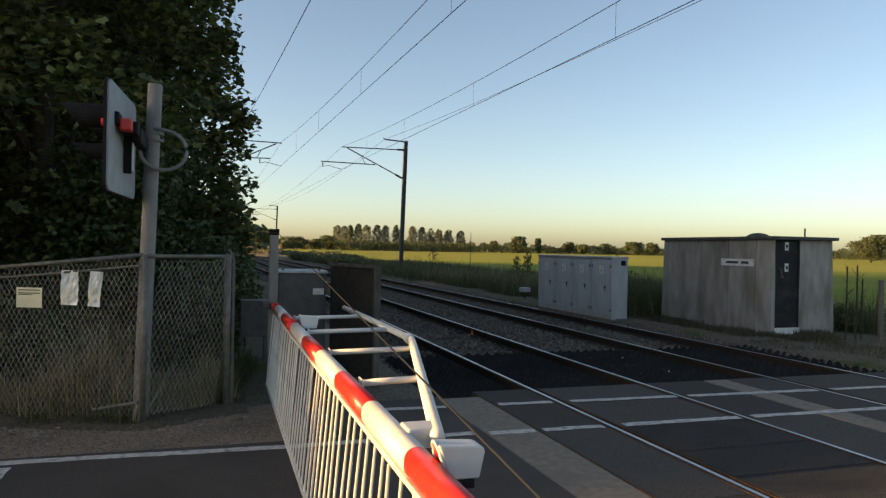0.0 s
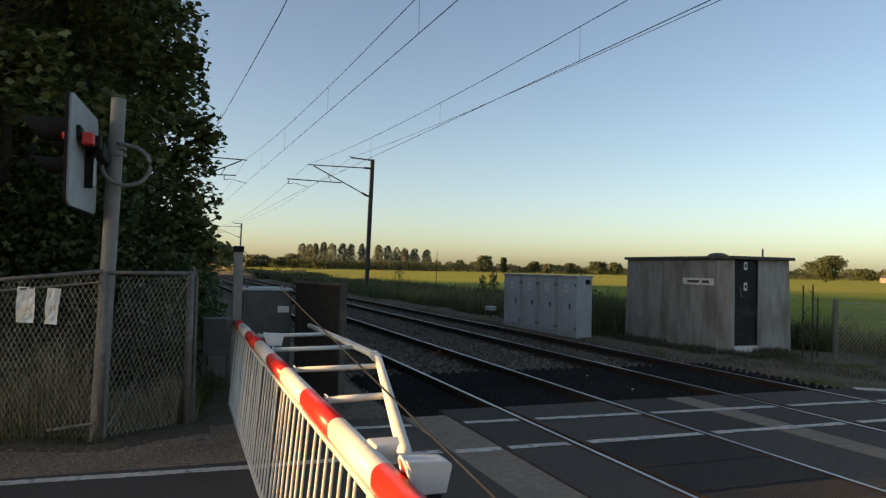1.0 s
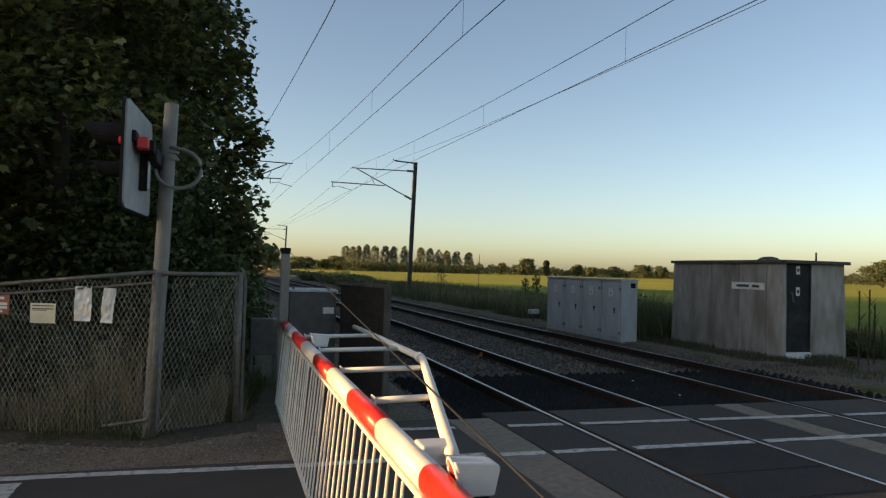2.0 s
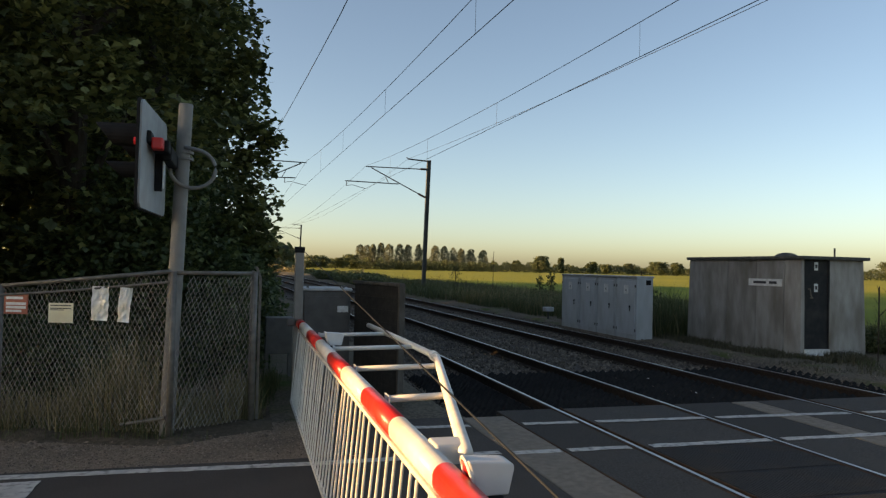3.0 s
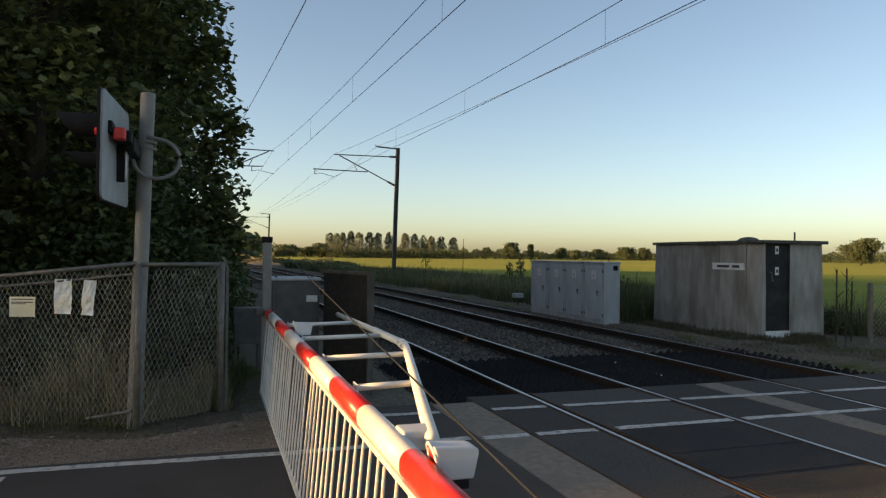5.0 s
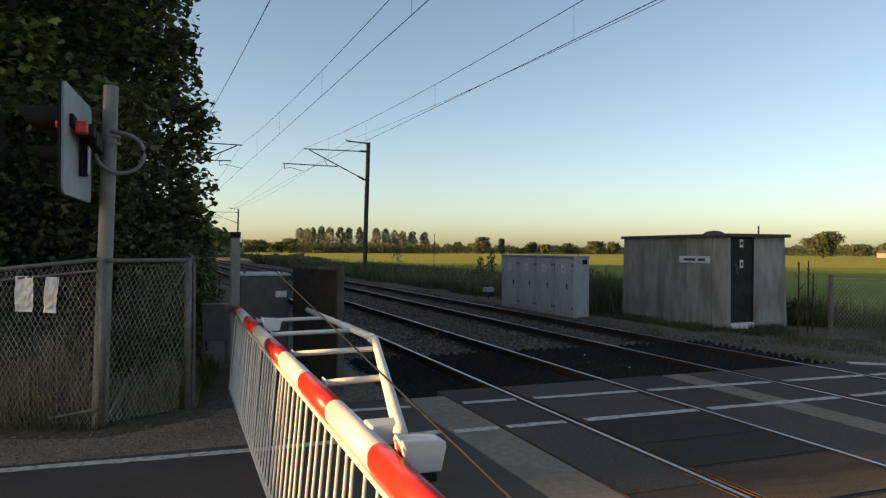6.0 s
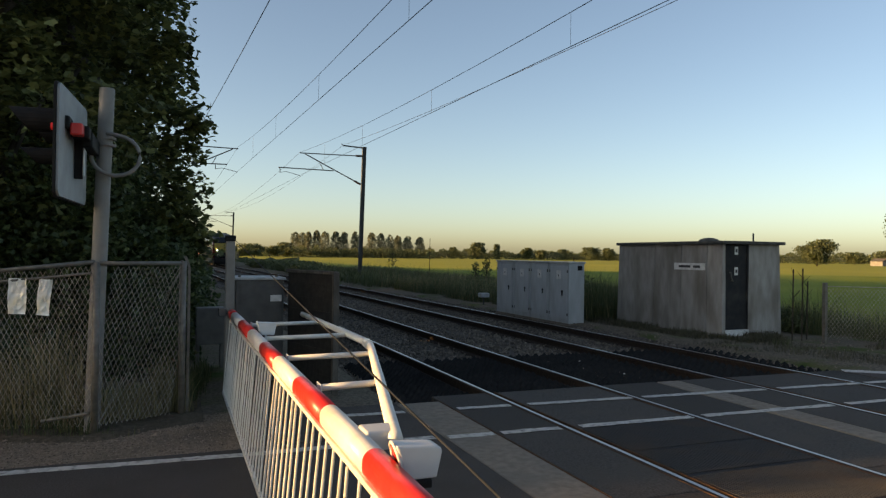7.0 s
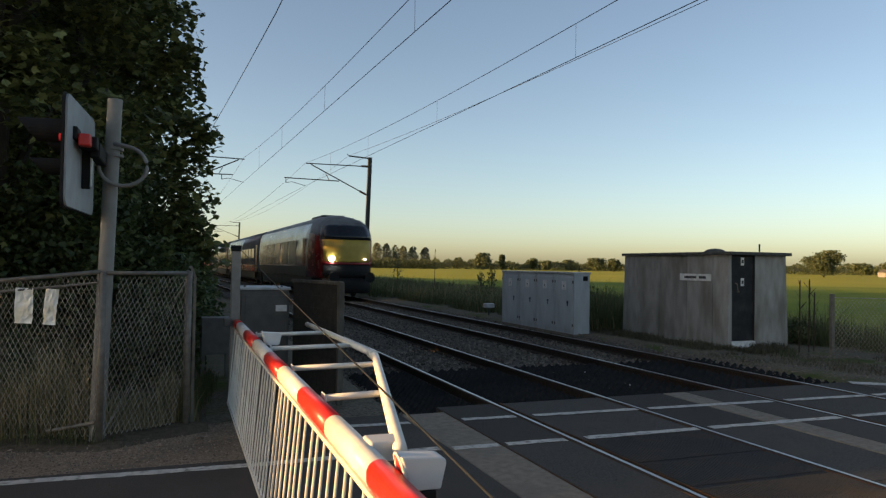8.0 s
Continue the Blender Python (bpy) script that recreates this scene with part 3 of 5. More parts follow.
# ---- the barrier ----
def build_barrier():
    root = thing("level_crossing_barrier", (0.62, 8.3, 0), "lowered red and white striped barrier with white paling skirt", "barrier")
    o = Vector((0.62, 8.3, 0))
    L = lambda x, y, z: Vector((x, y, z)) - o
    # boom in painted bands
    marks = [8.3, 7.85, 6.95, 6.05, 5.18, 4.44, 3.66, 2.93, 2.22, 1.5, 0.7]
    for i, (a, b) in enumerate(zip(marks, marks[1:])):
        bm = bmesh.new()
        box(bm, L(0.597, b, 0.858), L(0.687, a, 0.963))
        es = [e for e in bm.edges if abs((e.verts[0].co - e.verts[1].co).normalized().y) > 0.9]
        bmesh.ops.bevel(bm, geom=es, offset=0.0425, segments=6, affect="EDGES", profile=0.5)
        for f in bm.faces:
            f.smooth = abs(f.normal.y) < 0.5
        part("boom_band", bm, WHITE if i % 2 else RED, root, "white painted boom section" if i % 2 else "red painted boom section", smooth=False)
    bm = bmesh.new()
    box(bm, L(0.602, 0.75, 0.84), L(0.632, 8.1, 0.862), 0.004)
    part("skirt_top_rail", bm, PALING_WHITE, root)
    bm = bmesh.new()
    box(bm, L(0.536, 0.75, 0.035), L(0.562, 8.12, 0.065), 0.005)
    part("skirt_bottom_rail", bm, PALING_WHITE, root)
    # palings
    me = None
    y = 8.122
    k = 0
    while y > 0.8:
        if me is None:
            bm = bmesh.new()
            tube(bm, (0, 0, 0.05), (0.066, 0, 0.846), 0.0068, sides=8)
            me = bpy.data.meshes.new("paling")
            bm.to_mesh(me)
            bm.free()
            me.materials.append(PALING_WHITE)
        ob = new("paling", me)
        ob.parent = root
        ob.matrix_basis = Matrix.Translation(L(0.548, y, 0)) @ Euler((radians(rng.normal(0, 0.25)), radians(rng.normal(0, 0.3)), 0)).to_matrix().to_4x4()
        y -= 0.146
        k += 1
    # horizontal stiffening frame
    bm = bmesh.new()
    bent_tube(bm, [L(1.325, 7.6, 0.95), L(1.352, 6.2, 0.95), L(1.357, 5.0, 0.95)], 0.026, 12)
    part("brace_tube", bm, WHITE, root, smooth=True)
    bm = bmesh.new()
    bent_tube(bm, [L(1.357, 5.03, 0.95), L(1.35, 4.93, 0.95), L(1.33, 4.8, 0.95), L(0.757, 2.36, 0.95)], 0.027, 12)
    part("brace_tube", bm, WHITE, root, smooth=True)
    bm = bmesh.new()
    tube(bm, L(1.344, 4.9, 0.95), L(1.356, 5.02, 0.95), 0.036, sides=12)
    part("brace_joint", bm, WHITE, root)
    for y, x1 in ((6.7, 1.335), (5.6, 1.352), (4.5, 1.258), (3.46, 1.015)):
        bm = bmesh.new()
        tube(bm, L(0.692, y, 0.935), L(x1, y, 0.945), 0.018, sides=10)
        part("brace_strut", bm, WHITE, root, smooth=True)
        bm = bmesh.new()
        box(bm, L(0.693, y - 0.05, 0.9), L(0.703, y + 0.05, 0.96), 0.004)
        part("bracket", bm, LAMP_GREY, root)
    bm = bmesh.new()
    box(bm, L(0.66, 2.4, 0.9), L(0.78, 2.52, 0.972), 0.008)
    part("end_bracket", bm, LAMP_GREY, root)
    # lamps on the boom
    for y, lift in ((2.105, 0.0), (5.95, 0.028)):
        bm = bmesh.new()
        out = [(0.667, 1.006), (0.80, 0.998), (0.816, 0.992), (0.82, 0.978), (0.802, 0.897), (0.701, 0.897)]
        prism(bm, [(a - o.x, c - o.z) for a, c in out], 1, y - 0.045 - o.y, y + 0.045 - o.y)
        bmesh.ops.bevel(bm, geom=bm.edges[:], offset=0.006, segments=2, affect="EDGES", profile=0.5)
        lamp = part("boom_lamp", bm, LAMP_GREY, root, "pale grey boom lamp with red lens")
        lamp.location.z = lift
        n, up = Vector((-0.957, 0, -0.29)), Vector((-0.29, 0, 0.957))
        mid = L(0.6835, y, 0.957)

        def oval(r, off, k=24):
            return [mid + n * off + r * (math.cos(a) * Vector((0, 0.78, 0)) + 1.06 * math.sin(a) * up) for a in np.linspace(0, math.tau, k + 1)]
        bm = bmesh.new()
        low, high = ([bm.verts.new(p) for p in oval(0.046, d)[:-1]] for d in (0.001, 0.004))
        bm.faces.new(high)
        for k in range(24):
            bm.faces.new((low[k], low[(k + 1) % 24], high[(k + 1) % 24], high[k]))
        bmesh.ops.recalc_face_normals(bm, faces=bm.faces[:])
        part("lens", bm, LENS_RED, lamp, "round red lens")
        bm = bmesh.new()
        bent_tube(bm, oval(0.053, 0.004), 0.006, 6)
        part("lens_rim", bm, WHITE, lamp, "white lens rim")
        bm = bmesh.new()
        box(bm, L(0.694, y - 0.05, 0.868), L(0.785, y + 0.05, 0.896), 0.005)
        box(bm, L(0.694, y - 0.045, 0.84), L(0.735, y + 0.045, 0.87), 0.006)
        part("lamp_mount", bm, BLACK, root).location.z = lift
    # stay cable
    bm = bmesh.new()
    pts = []
    for t in np.linspace(0, 1, 24):
        y = 8.36 + (0.8 - 8.36) * t
        pts.append(L(0.66, y, 0.97 + 0.0955 * y - 0.02 * t * (1 - t)))
    bent_tube(bm, pts, 0.0036, 6)
    part("stay_cable", bm, CABLE, root, smooth=True)
    # mast at the pivot
    bm = bmesh.new()
    box(bm, L(0.57, 8.3, 0), L(0.67, 8.42, 1.74), 0.01)
    part("pivot_post", bm, POLE_GREY, root)
    bm = bmesh.new()
    box(bm, L(0.565, 8.29, 1.74), L(0.675, 8.43, 1.775), 0.006)
    tube(bm, L(0.56, 8.36, 1.79), L(0.68, 8.36, 1.79), 0.02, sides=10)
    part("pulley", bm, BLACK, root)
    bm = bmesh.new()
    box(bm, L(0.5, 8.3, 0.88), L(0.6, 8.5, 0.97), 0.008)
    part("pivot_arm", bm, MACHINE_GREY, root)

    # the machine behind it
    mach = thing("barrier_machine", (0.99, 9.3, 0), "grey steel barrier machine cabinet with a pale lid", "machine cabinet")
    bm = bmesh.new()
    box(bm, (-0.25, -0.3, 0.0), (0.34, 0.45, 1.27), 0.012)
    part("body", bm, MACHINE_GREY, mach)
    bm = bmesh.new()
    box(bm, (-0.27, -0.32, 1.27), (0.36, 0.47, 1.305), 0.01)
    part("lid", bm, CABINET_TOP, mach, "pale weathered lid")
    bm = bmesh.new()
    box(bm, (0.17, -0.322, 1.0), (0.31, -0.312, 1.08), 0.002)
    part("notice", bm, SIGN_WHITE, mach, "small white notice plate")
    bm = bmesh.new()
    box(bm, (-0.2, -0.31, 0.15), (0.3, -0.3, 1.2), 0.003)
    part("door", bm, MACHINE_GREY, mach)
    for x in (-0.2, 0.26):
        bm = bmesh.new()
        tube(bm, (x, -0.2, 1.3), (x, -0.2, 1.325), 0.018, sides=8)
        part("bolt", bm, GALVANISED, mach)

    # timber screen
    scr = thing("timber_screen", (1.75, 7.87, 0), "weathered brown timber screen on a post", "screen")
    bm = bmesh.new()
    box(bm, (-0.034, -0.04, 0), (0.034, 0.04, 1.4), 0.006)
    part("post", bm, BROWN_PANEL, scr)
    a, b = Vector((0, 0.03, 0)), Vector((-0.34, 1.15, 0))
    d = (b - a).normalized()
    turn = Matrix.Translation(a) @ Matrix.Rotation(math.atan2(d.y, d.x), 4, "Z")
    for k in range(9):
        bm = bmesh.new()
        box(bm, (0.0, -0.012, 0.04 + k * 0.148), (1.2, 0.012, 0.04 + k * 0.148 + 0.1475), 0.002, turn)
        part("board", bm, DARK_BOARD, scr)
    bm = bmesh.new()
    box(bm, (-0.02, -0.03, 1.37), (1.24, 0.03, 1.41), 0.005, turn)
    part("top_rail", bm, BROWN_PANEL, scr)

    cabi = thing("small_grey_cabinet", (0.5, 10.3, 0), "small grey steel cabinet on legs beside the barrier", "cabinet")
    bm = bmesh.new()
    box(bm, (-0.19, -0.15, 0.33), (0.19, 0.15, 0.84), 0.012)
    part("body", bm, BOX_GREY, cabi)
    for x in (-0.16, 0.16):
        bm = bmesh.new()
        box(bm, (x - 0.025, -0.1, 0), (x + 0.025, 0.1, 0.35), 0.004)
        part("leg", bm, BOX_GREY, cabi)


# ---- chain-link fences ----
def chain_link(bm, a, b, za, zb, z0=0.06, w=0.046, h=0.088, r=0.0021, skew=0.0):
    """Diamond mesh in the upright plane from a to b, clipped at the top line."""
    a, b = Vector((*a, 0)), Vector((*b, 0))
    length = (b - a).length
    d = (b - a).normalized()
    slope = h / w
    top = lambda s: za + (zb - za) * s / length
    n = int(length / w) + int(2 / h) + 4
    side = Vector((-d.y, d.x, 0))
    for sign in (1, -1):
        for i in range(-n, n + 1):
            s0 = i * w
            # line: z = z0 + sign * slope * (s - s0)
            pts = []
            for s in np.arange(0, length + 1e-6, w / 2):
                z = z0 + sign * slope * (s - s0)
                if z0 - 1e-6 <= z <= top(s):
                    pts.append((s, z))
            if len(pts) < 2:
                continue
            chain = []
            for j, (s, z) in enumerate((pts[0], pts[len(pts) // 2], pts[-1])):
                jig = 0.003 * noise.noise((s * 9, z * 9, i * 3.1))
                chain.append(a + d * min(length, max(0.0, s + jig + skew * (z - 0.7))) + side * (0.002 * sign + 0.012 * noise.noise((s * 1.5, z * 1.5, 4))) + Vector((0, 0, z + jig)))
            for p, q in zip(chain, chain[1:]):
                if (q - p).length > 1e-4:
                    tube(bm, p, q, r, sides=3, caps=False)


def build_fences():
    root = thing("chain_link_fence", (-0.62, 6.8, 0), "rusty galvanised chain-link fence with grass growing through", "fence")
    o = Vector((-0.62, 6.8, 0))

    def run(a, b, za, zb, skew=0.0):
        a2, b2 = Vector((*a, 0)) - o, Vector((*b, 0)) - o
        bm = bmesh.new()
        chain_link(bm, a2.to_2d(), b2.to_2d(), za, zb, skew=skew)
        part("chain_link_mesh", bm, CHAIN_WIRE, root)
        bm = bmesh.new()
        tube(bm, a2 + Vector((0, 0, za)), b2 + Vector((0, 0, zb)), 0.019, sides=10)
        part("top_rail", bm, GALVANISED, root, smooth=True)
        return a2, b2
    run((-4.6, 7.9), (-2.15, 7.3), 1.25, 1.345)
    run((-2.15, 7.3), (-0.64, 6.8), 1.345, 1.511)
    run((-0.6, 6.8), (0.1, 7.18), 1.5, 1.5, 0.16)
    run((0.1, 7.18), (0.1, 8.6), 1.5, 1.5)
    for x, y, zt, r in ((-0.62, 6.8, 1.51, 0.03), (0.1, 7.18, 1.52, 0.03), (-2.15, 7.3, 1.355, 0.028), (-4.6, 7.9, 1.26, 0.03), (0.1, 8.6, 1.5, 0.028)):
        bm = bmesh.new()
        tube(bm, Vector((x, y, 0)) - o, Vector((x, y, zt)) - o, r, sides=12)
        part("post", bm, GALVANISED, root, smooth=True)
    # the angle-iron end post, cranked at its head
    bm = bmesh.new()
    for dx0, dx1, dy0, dy1 in ((-0.014, 0.014, -0.003, 0.003), (0.008, 0.014, 0.003, 0.035)):
        box(bm, Vector((0.155 + dx0, 7.24 + dy0, 0)) - o, Vector((0.155 + dx1, 7.24 + dy1, 1.46)) - o, 0.001)
    vs = box(bm, Vector((0.141, 7.237, 1.46)) - o, Vector((0.169, 7.243, 1.57)) - o, 0.001)
    for v in vs:
        if v.is_valid and v.co.z > 1.5:
            v.co.x -= 0.04
    part("end_post", bm, GALVANISED, root, "cranked angle-iron end post")
    # bottom rail pieces and a drooping upper wire band
    bm = bmesh.new()
    tube(bm, Vector((-1.05, 6.93, 0.11)) - o, Vector((-0.66, 6.8, 0.184)) - o, 0.016, sides=8)
    part("bottom_rail", bm, GALVANISED, root)
    bm = bmesh.new()
    bent_tube(bm, [Vector((-2.15, 7.28, 1.262)) - o, Vector((-1.7, 7.13, 1.298)) - o, Vector((-1.2, 6.97, 1.352)) - o, Vector((-0.66, 6.79, 1.413)) - o], 0.012, 6)
    part("strap", bm, GALVANISED, root)
    # notices on the fence
    def notice(name, x0, x1, z0, z1, mat, label, bars, y=None, tilt=0.0, bar_mat=INK):
        yy = (7.3 - 0.5 * (x0 + x1 + 4.3) / 2 / 1.51) - 0.012
        m = Matrix.Translation(((x0 + x1) / 2, yy, (z0 + z1) / 2)) @ Matrix.Rotation(math.atan2(-0.5, 1.51), 4, "Z") @ Matrix.Rotation(radians(tilt), 4, "Y")
        ob = thing(name, m, label, "sign")
        w, h = (x1 - x0) / 2, (z1 - z0) / 2
        bm = bmesh.new()
        if mat is PAPER:
            rows = []
            for a in range(9):
                rows.append([])
                for c in range(15):
                    u, v = -1 + a / 4, -1 + c / 7
                    bulge = 0.02 * noise.noise((u * 1.3 + x0 * 9, v * 2.2, 3)) + 0.012 * noise.noise((u * 4 + x0 * 5, v * 5, 8)) + 0.01 * u * u * (1 if x0 > -1.2 else -0.3)
                    rows[-1].append([bm.verts.new((u * w * (1 + 0.05 * noise.noise((0, v * 3, x0))), bulge + d, v * h)) for d in (-0.012, -0.009)])
            for a in range(8):
                for c in range(14):
                    for d in (0, 1):
                        bm.faces.new([rows[a][c][d], rows[a + 1][c][d], rows[a + 1][c + 1][d], rows[a][c + 1][d]])
            bmesh.ops.recalc_face_normals(bm, faces=bm.faces[:])
        else:
            box(bm, (-w, -0.004, -h), (w, 0.004, h), 0.002)
        part("plate", bm, mat, ob)
        for bx0, bx1, bz, bh in bars:
            bm = bmesh.new()
            box(bm, (bx0 * w, -0.0065, bz * h - bh), (bx1 * w, -0.0035, bz * h + bh))
            part("print_bar", bm, bar_mat, ob)
    notice("fence_sleeve", -1.33, -1.175, 1.05, 1.36, PAPER, "crumpled clear plastic sleeve with a faded paper notice", [], tilt=1)
    notice("fence_sleeve", -1.1, -0.985, 1.04, 1.355, PAPER, "curled pale paper notice in plastic on chain-link fence", [], tilt=4)
    notice("fence_notice", -1.72, -1.49, 1.02, 1.2, SIGN_YELLOW, "cream notice plate with dark lines of print", [(-0.85, 0.85, 0.75, 0.004), (-0.85, 0.85, 0.45, 0.004), (-0.85, 0.3, 0.3, 0.003)])
    notice("fence_sign", -2.12, -1.895, 1.09, 1.28, SIGN_RED, "faded red warning sign with pale lines of print", [(-0.8, 0.6, 0.55, 0.012), (-0.8, 0.85, 0.0, 0.012), (-0.8, 0.85, -0.35, 0.012), (-0.8, 0.5, -0.7, 0.01)], bar_mat=SIGN_WHITE)

    far = thing("low_chain_link_fence", (12.0, 10.05, 0), "low chain-link fence with a dark post beside the field", "fence")
    o2 = Vector((12.0, 10.05, 0))
    bm = bmesh.new()
    chain_link(bm, (0.0, 0.0), (6.0, -5.2), 1.1, 1.1, w=0.07, h=0.1, r=0.003)
    part("chain_link_mesh", bm, CHAIN_WIRE, far)
    for s in (0.0, 0.5, 1.0):
        bm = bmesh.new()
        box(bm, (6 * s - 0.035, -5.2 * s - 0.035, -0.1), (6 * s + 0.035, -5.2 * s + 0.035, 1.17), 0.008)
        part("post", bm, GALVANISED, far)
    bm = bmesh.new()
    tube(bm, (0, 0, 1.1), (6, -5.2, 1.1), 0.008, sides=6)
    part("top_wire", bm, CHAIN_WIRE, far)


# ---- road signal seen from behind and the side ----
def build_signal():
    root = thing("crossing_signal", (-0.605, 6.9, 0), "grey pole with a road signal head seen from behind", "traffic signal")
    bm = bmesh.new()
    tube(bm, (-0.045, 0, 0), (0.035, 0, 3.07), 0.066, 0.064, sides=28)
    part("pole", bm, POLE_GREY, root, smooth=False)
    for z in (2.62, 2.56):
        bm = bmesh.new()
        tube(bm, (0.038, 0, z - 0.012), (0.039, 0, z + 0.012), 0.078, sides=20)
        part("band_clamp", bm, POLE_GREY, root)
    # board in a plane along the line, its far edge beside the pole
    near, far = Vector((-0.805 + 0.605, 5.8 - 6.9, 0)), Vector((-0.74 + 0.605, 6.95 - 6.9, 0))
    d = (far - near).normalized()
    m = Matrix.Translation((near + far) / 2 + Vector((0, 0, 2.44))) @ Matrix.Rotation(math.atan2(d.y, d.x), 4, "Z")
    w, h, c = (far - near).length / 2, 0.425, 0.07
    bm = bmesh.new()
    pts = []
    for sx, sz, a0 in ((1, -1, -90), (1, 1, 0), (-1, 1, 90), (-1, -1, 180)):
        for k in range(4):
            a = radians(a0 + k * 30)
            pts.append((sx * (w - c) + c * math.cos(a), sz * (h - c) + c * math.sin(a)))
    prism(bm, pts, 1, -0.008, 0.008)
    bmesh.ops.transform(bm, matrix=m, verts=bm.verts)
    part("backboard", bm, BOARD_BACK, root, "pale grey backboard")
    bm = bmesh.new()
    prism(bm, [(x * 1.02, z * 1.025) for x, z in pts], 1, 0.012, 0.03)
    bmesh.ops.transform(bm, matrix=m, verts=bm.verts)
    part("front_plate", bm, BLACK, root, "black front plate")
    for u, z, r in ((-0.32, 2.61, 0.095), (0.28, 2.61, 0.095), (0.0, 2.37, 0.07)):
        # visor: an open tapered tube with wall thickness, cut back below
        bm = bmesh.new()
        rows = []
        for d, rr, cut in ((0.03, r, 0.0), (0.2, r * 0.97, 0.0), (0.38, r * 0.94, 1.0)):
            for off in (0.0, -0.006):
                ring = []
                for k in range(20):
                    a = k * math.tau / 20
                    back = cut * 0.14 * (0.5 - 0.5 * math.sin(a))
                    ring.append(bm.verts.new(m @ Vector((u + (rr + off) * math.cos(a), d - back, z - 2.44 + (rr + off) * math.sin(a)))))
                rows.append(ring)
        for p, q in ((0, 2), (2, 4), (4, 5), (5, 3), (3, 1), (1, 0)):
            for k in range(20):
                bm.faces.new((rows[p][k], rows[p][(k + 1) % 20], rows[q][(k + 1) % 20], rows[q][k]))
        bmesh.ops.recalc_face_normals(bm, faces=bm.faces[:])
        part("lamp_visor", bm, BLACK, root, "black lamp visor")
    bm = bmesh.new()
    tube(bm, m @ Vector((-w + 0.035, 0.03, 2.53 - 2.44)), m @ Vector((-w + 0.035, 0.05, 2.53 - 2.44)), 0.028, sides=14)
    part("red_lamp", bm, SIGNAL_RED, root, "small lit red signal lamp")
    at = lambda x, y, z: Vector((x + 0.605, y - 6.9, z))
    bm = bmesh.new()
    box(bm, at(-0.822, 6.0, 2.55), at(-0.752, 6.2, 2.65), 0.015)
    box(bm, at(-0.76, 6.14, 2.5), at(-0.63, 6.3, 2.6), 0.015)
    box(bm, at(-0.7, 6.28, 2.45), at(-0.62, 6.86, 2.58), 0.015)
    part("mounting_arm", bm, BLACK, root)
    bm = bmesh.new()
    box(bm, at(-0.752, 6.02, 2.505), at(-0.665, 6.14, 2.6), 0.012)
    part("red_cap", bm, RED, root, "red plastic cap")
    bm = bmesh.new()
    box(bm, at(-0.765, 6.38, 2.2), at(-0.7, 6.43, 2.58), 0.008)
    part("bracket_rail", bm, BLACK, root)
    bm = bmesh.new()
    box(bm, at(-0.698, 6.36, 2.22), at(-0.685, 6.4, 2.48), 0.003)
    part("bracket_edge", bm, LAMP_GREY, root)
    bm = bmesh.new()
    pts = [(-0.09, -0.08, 2.52)]
    for k in range(15):
        a = radians(200 + k * 17.5)
        pts.append((0.12 + 0.2 * math.cos(a), -0.1, 2.46 + 0.18 * math.sin(a)))
    pts.append((0.04, -0.07, 2.66))
    bent_tube(bm, pts, 0.018, 10)
    part("cable_conduit", bm, POLE_GREY, root, "grey flexible cable conduit", smooth=True)


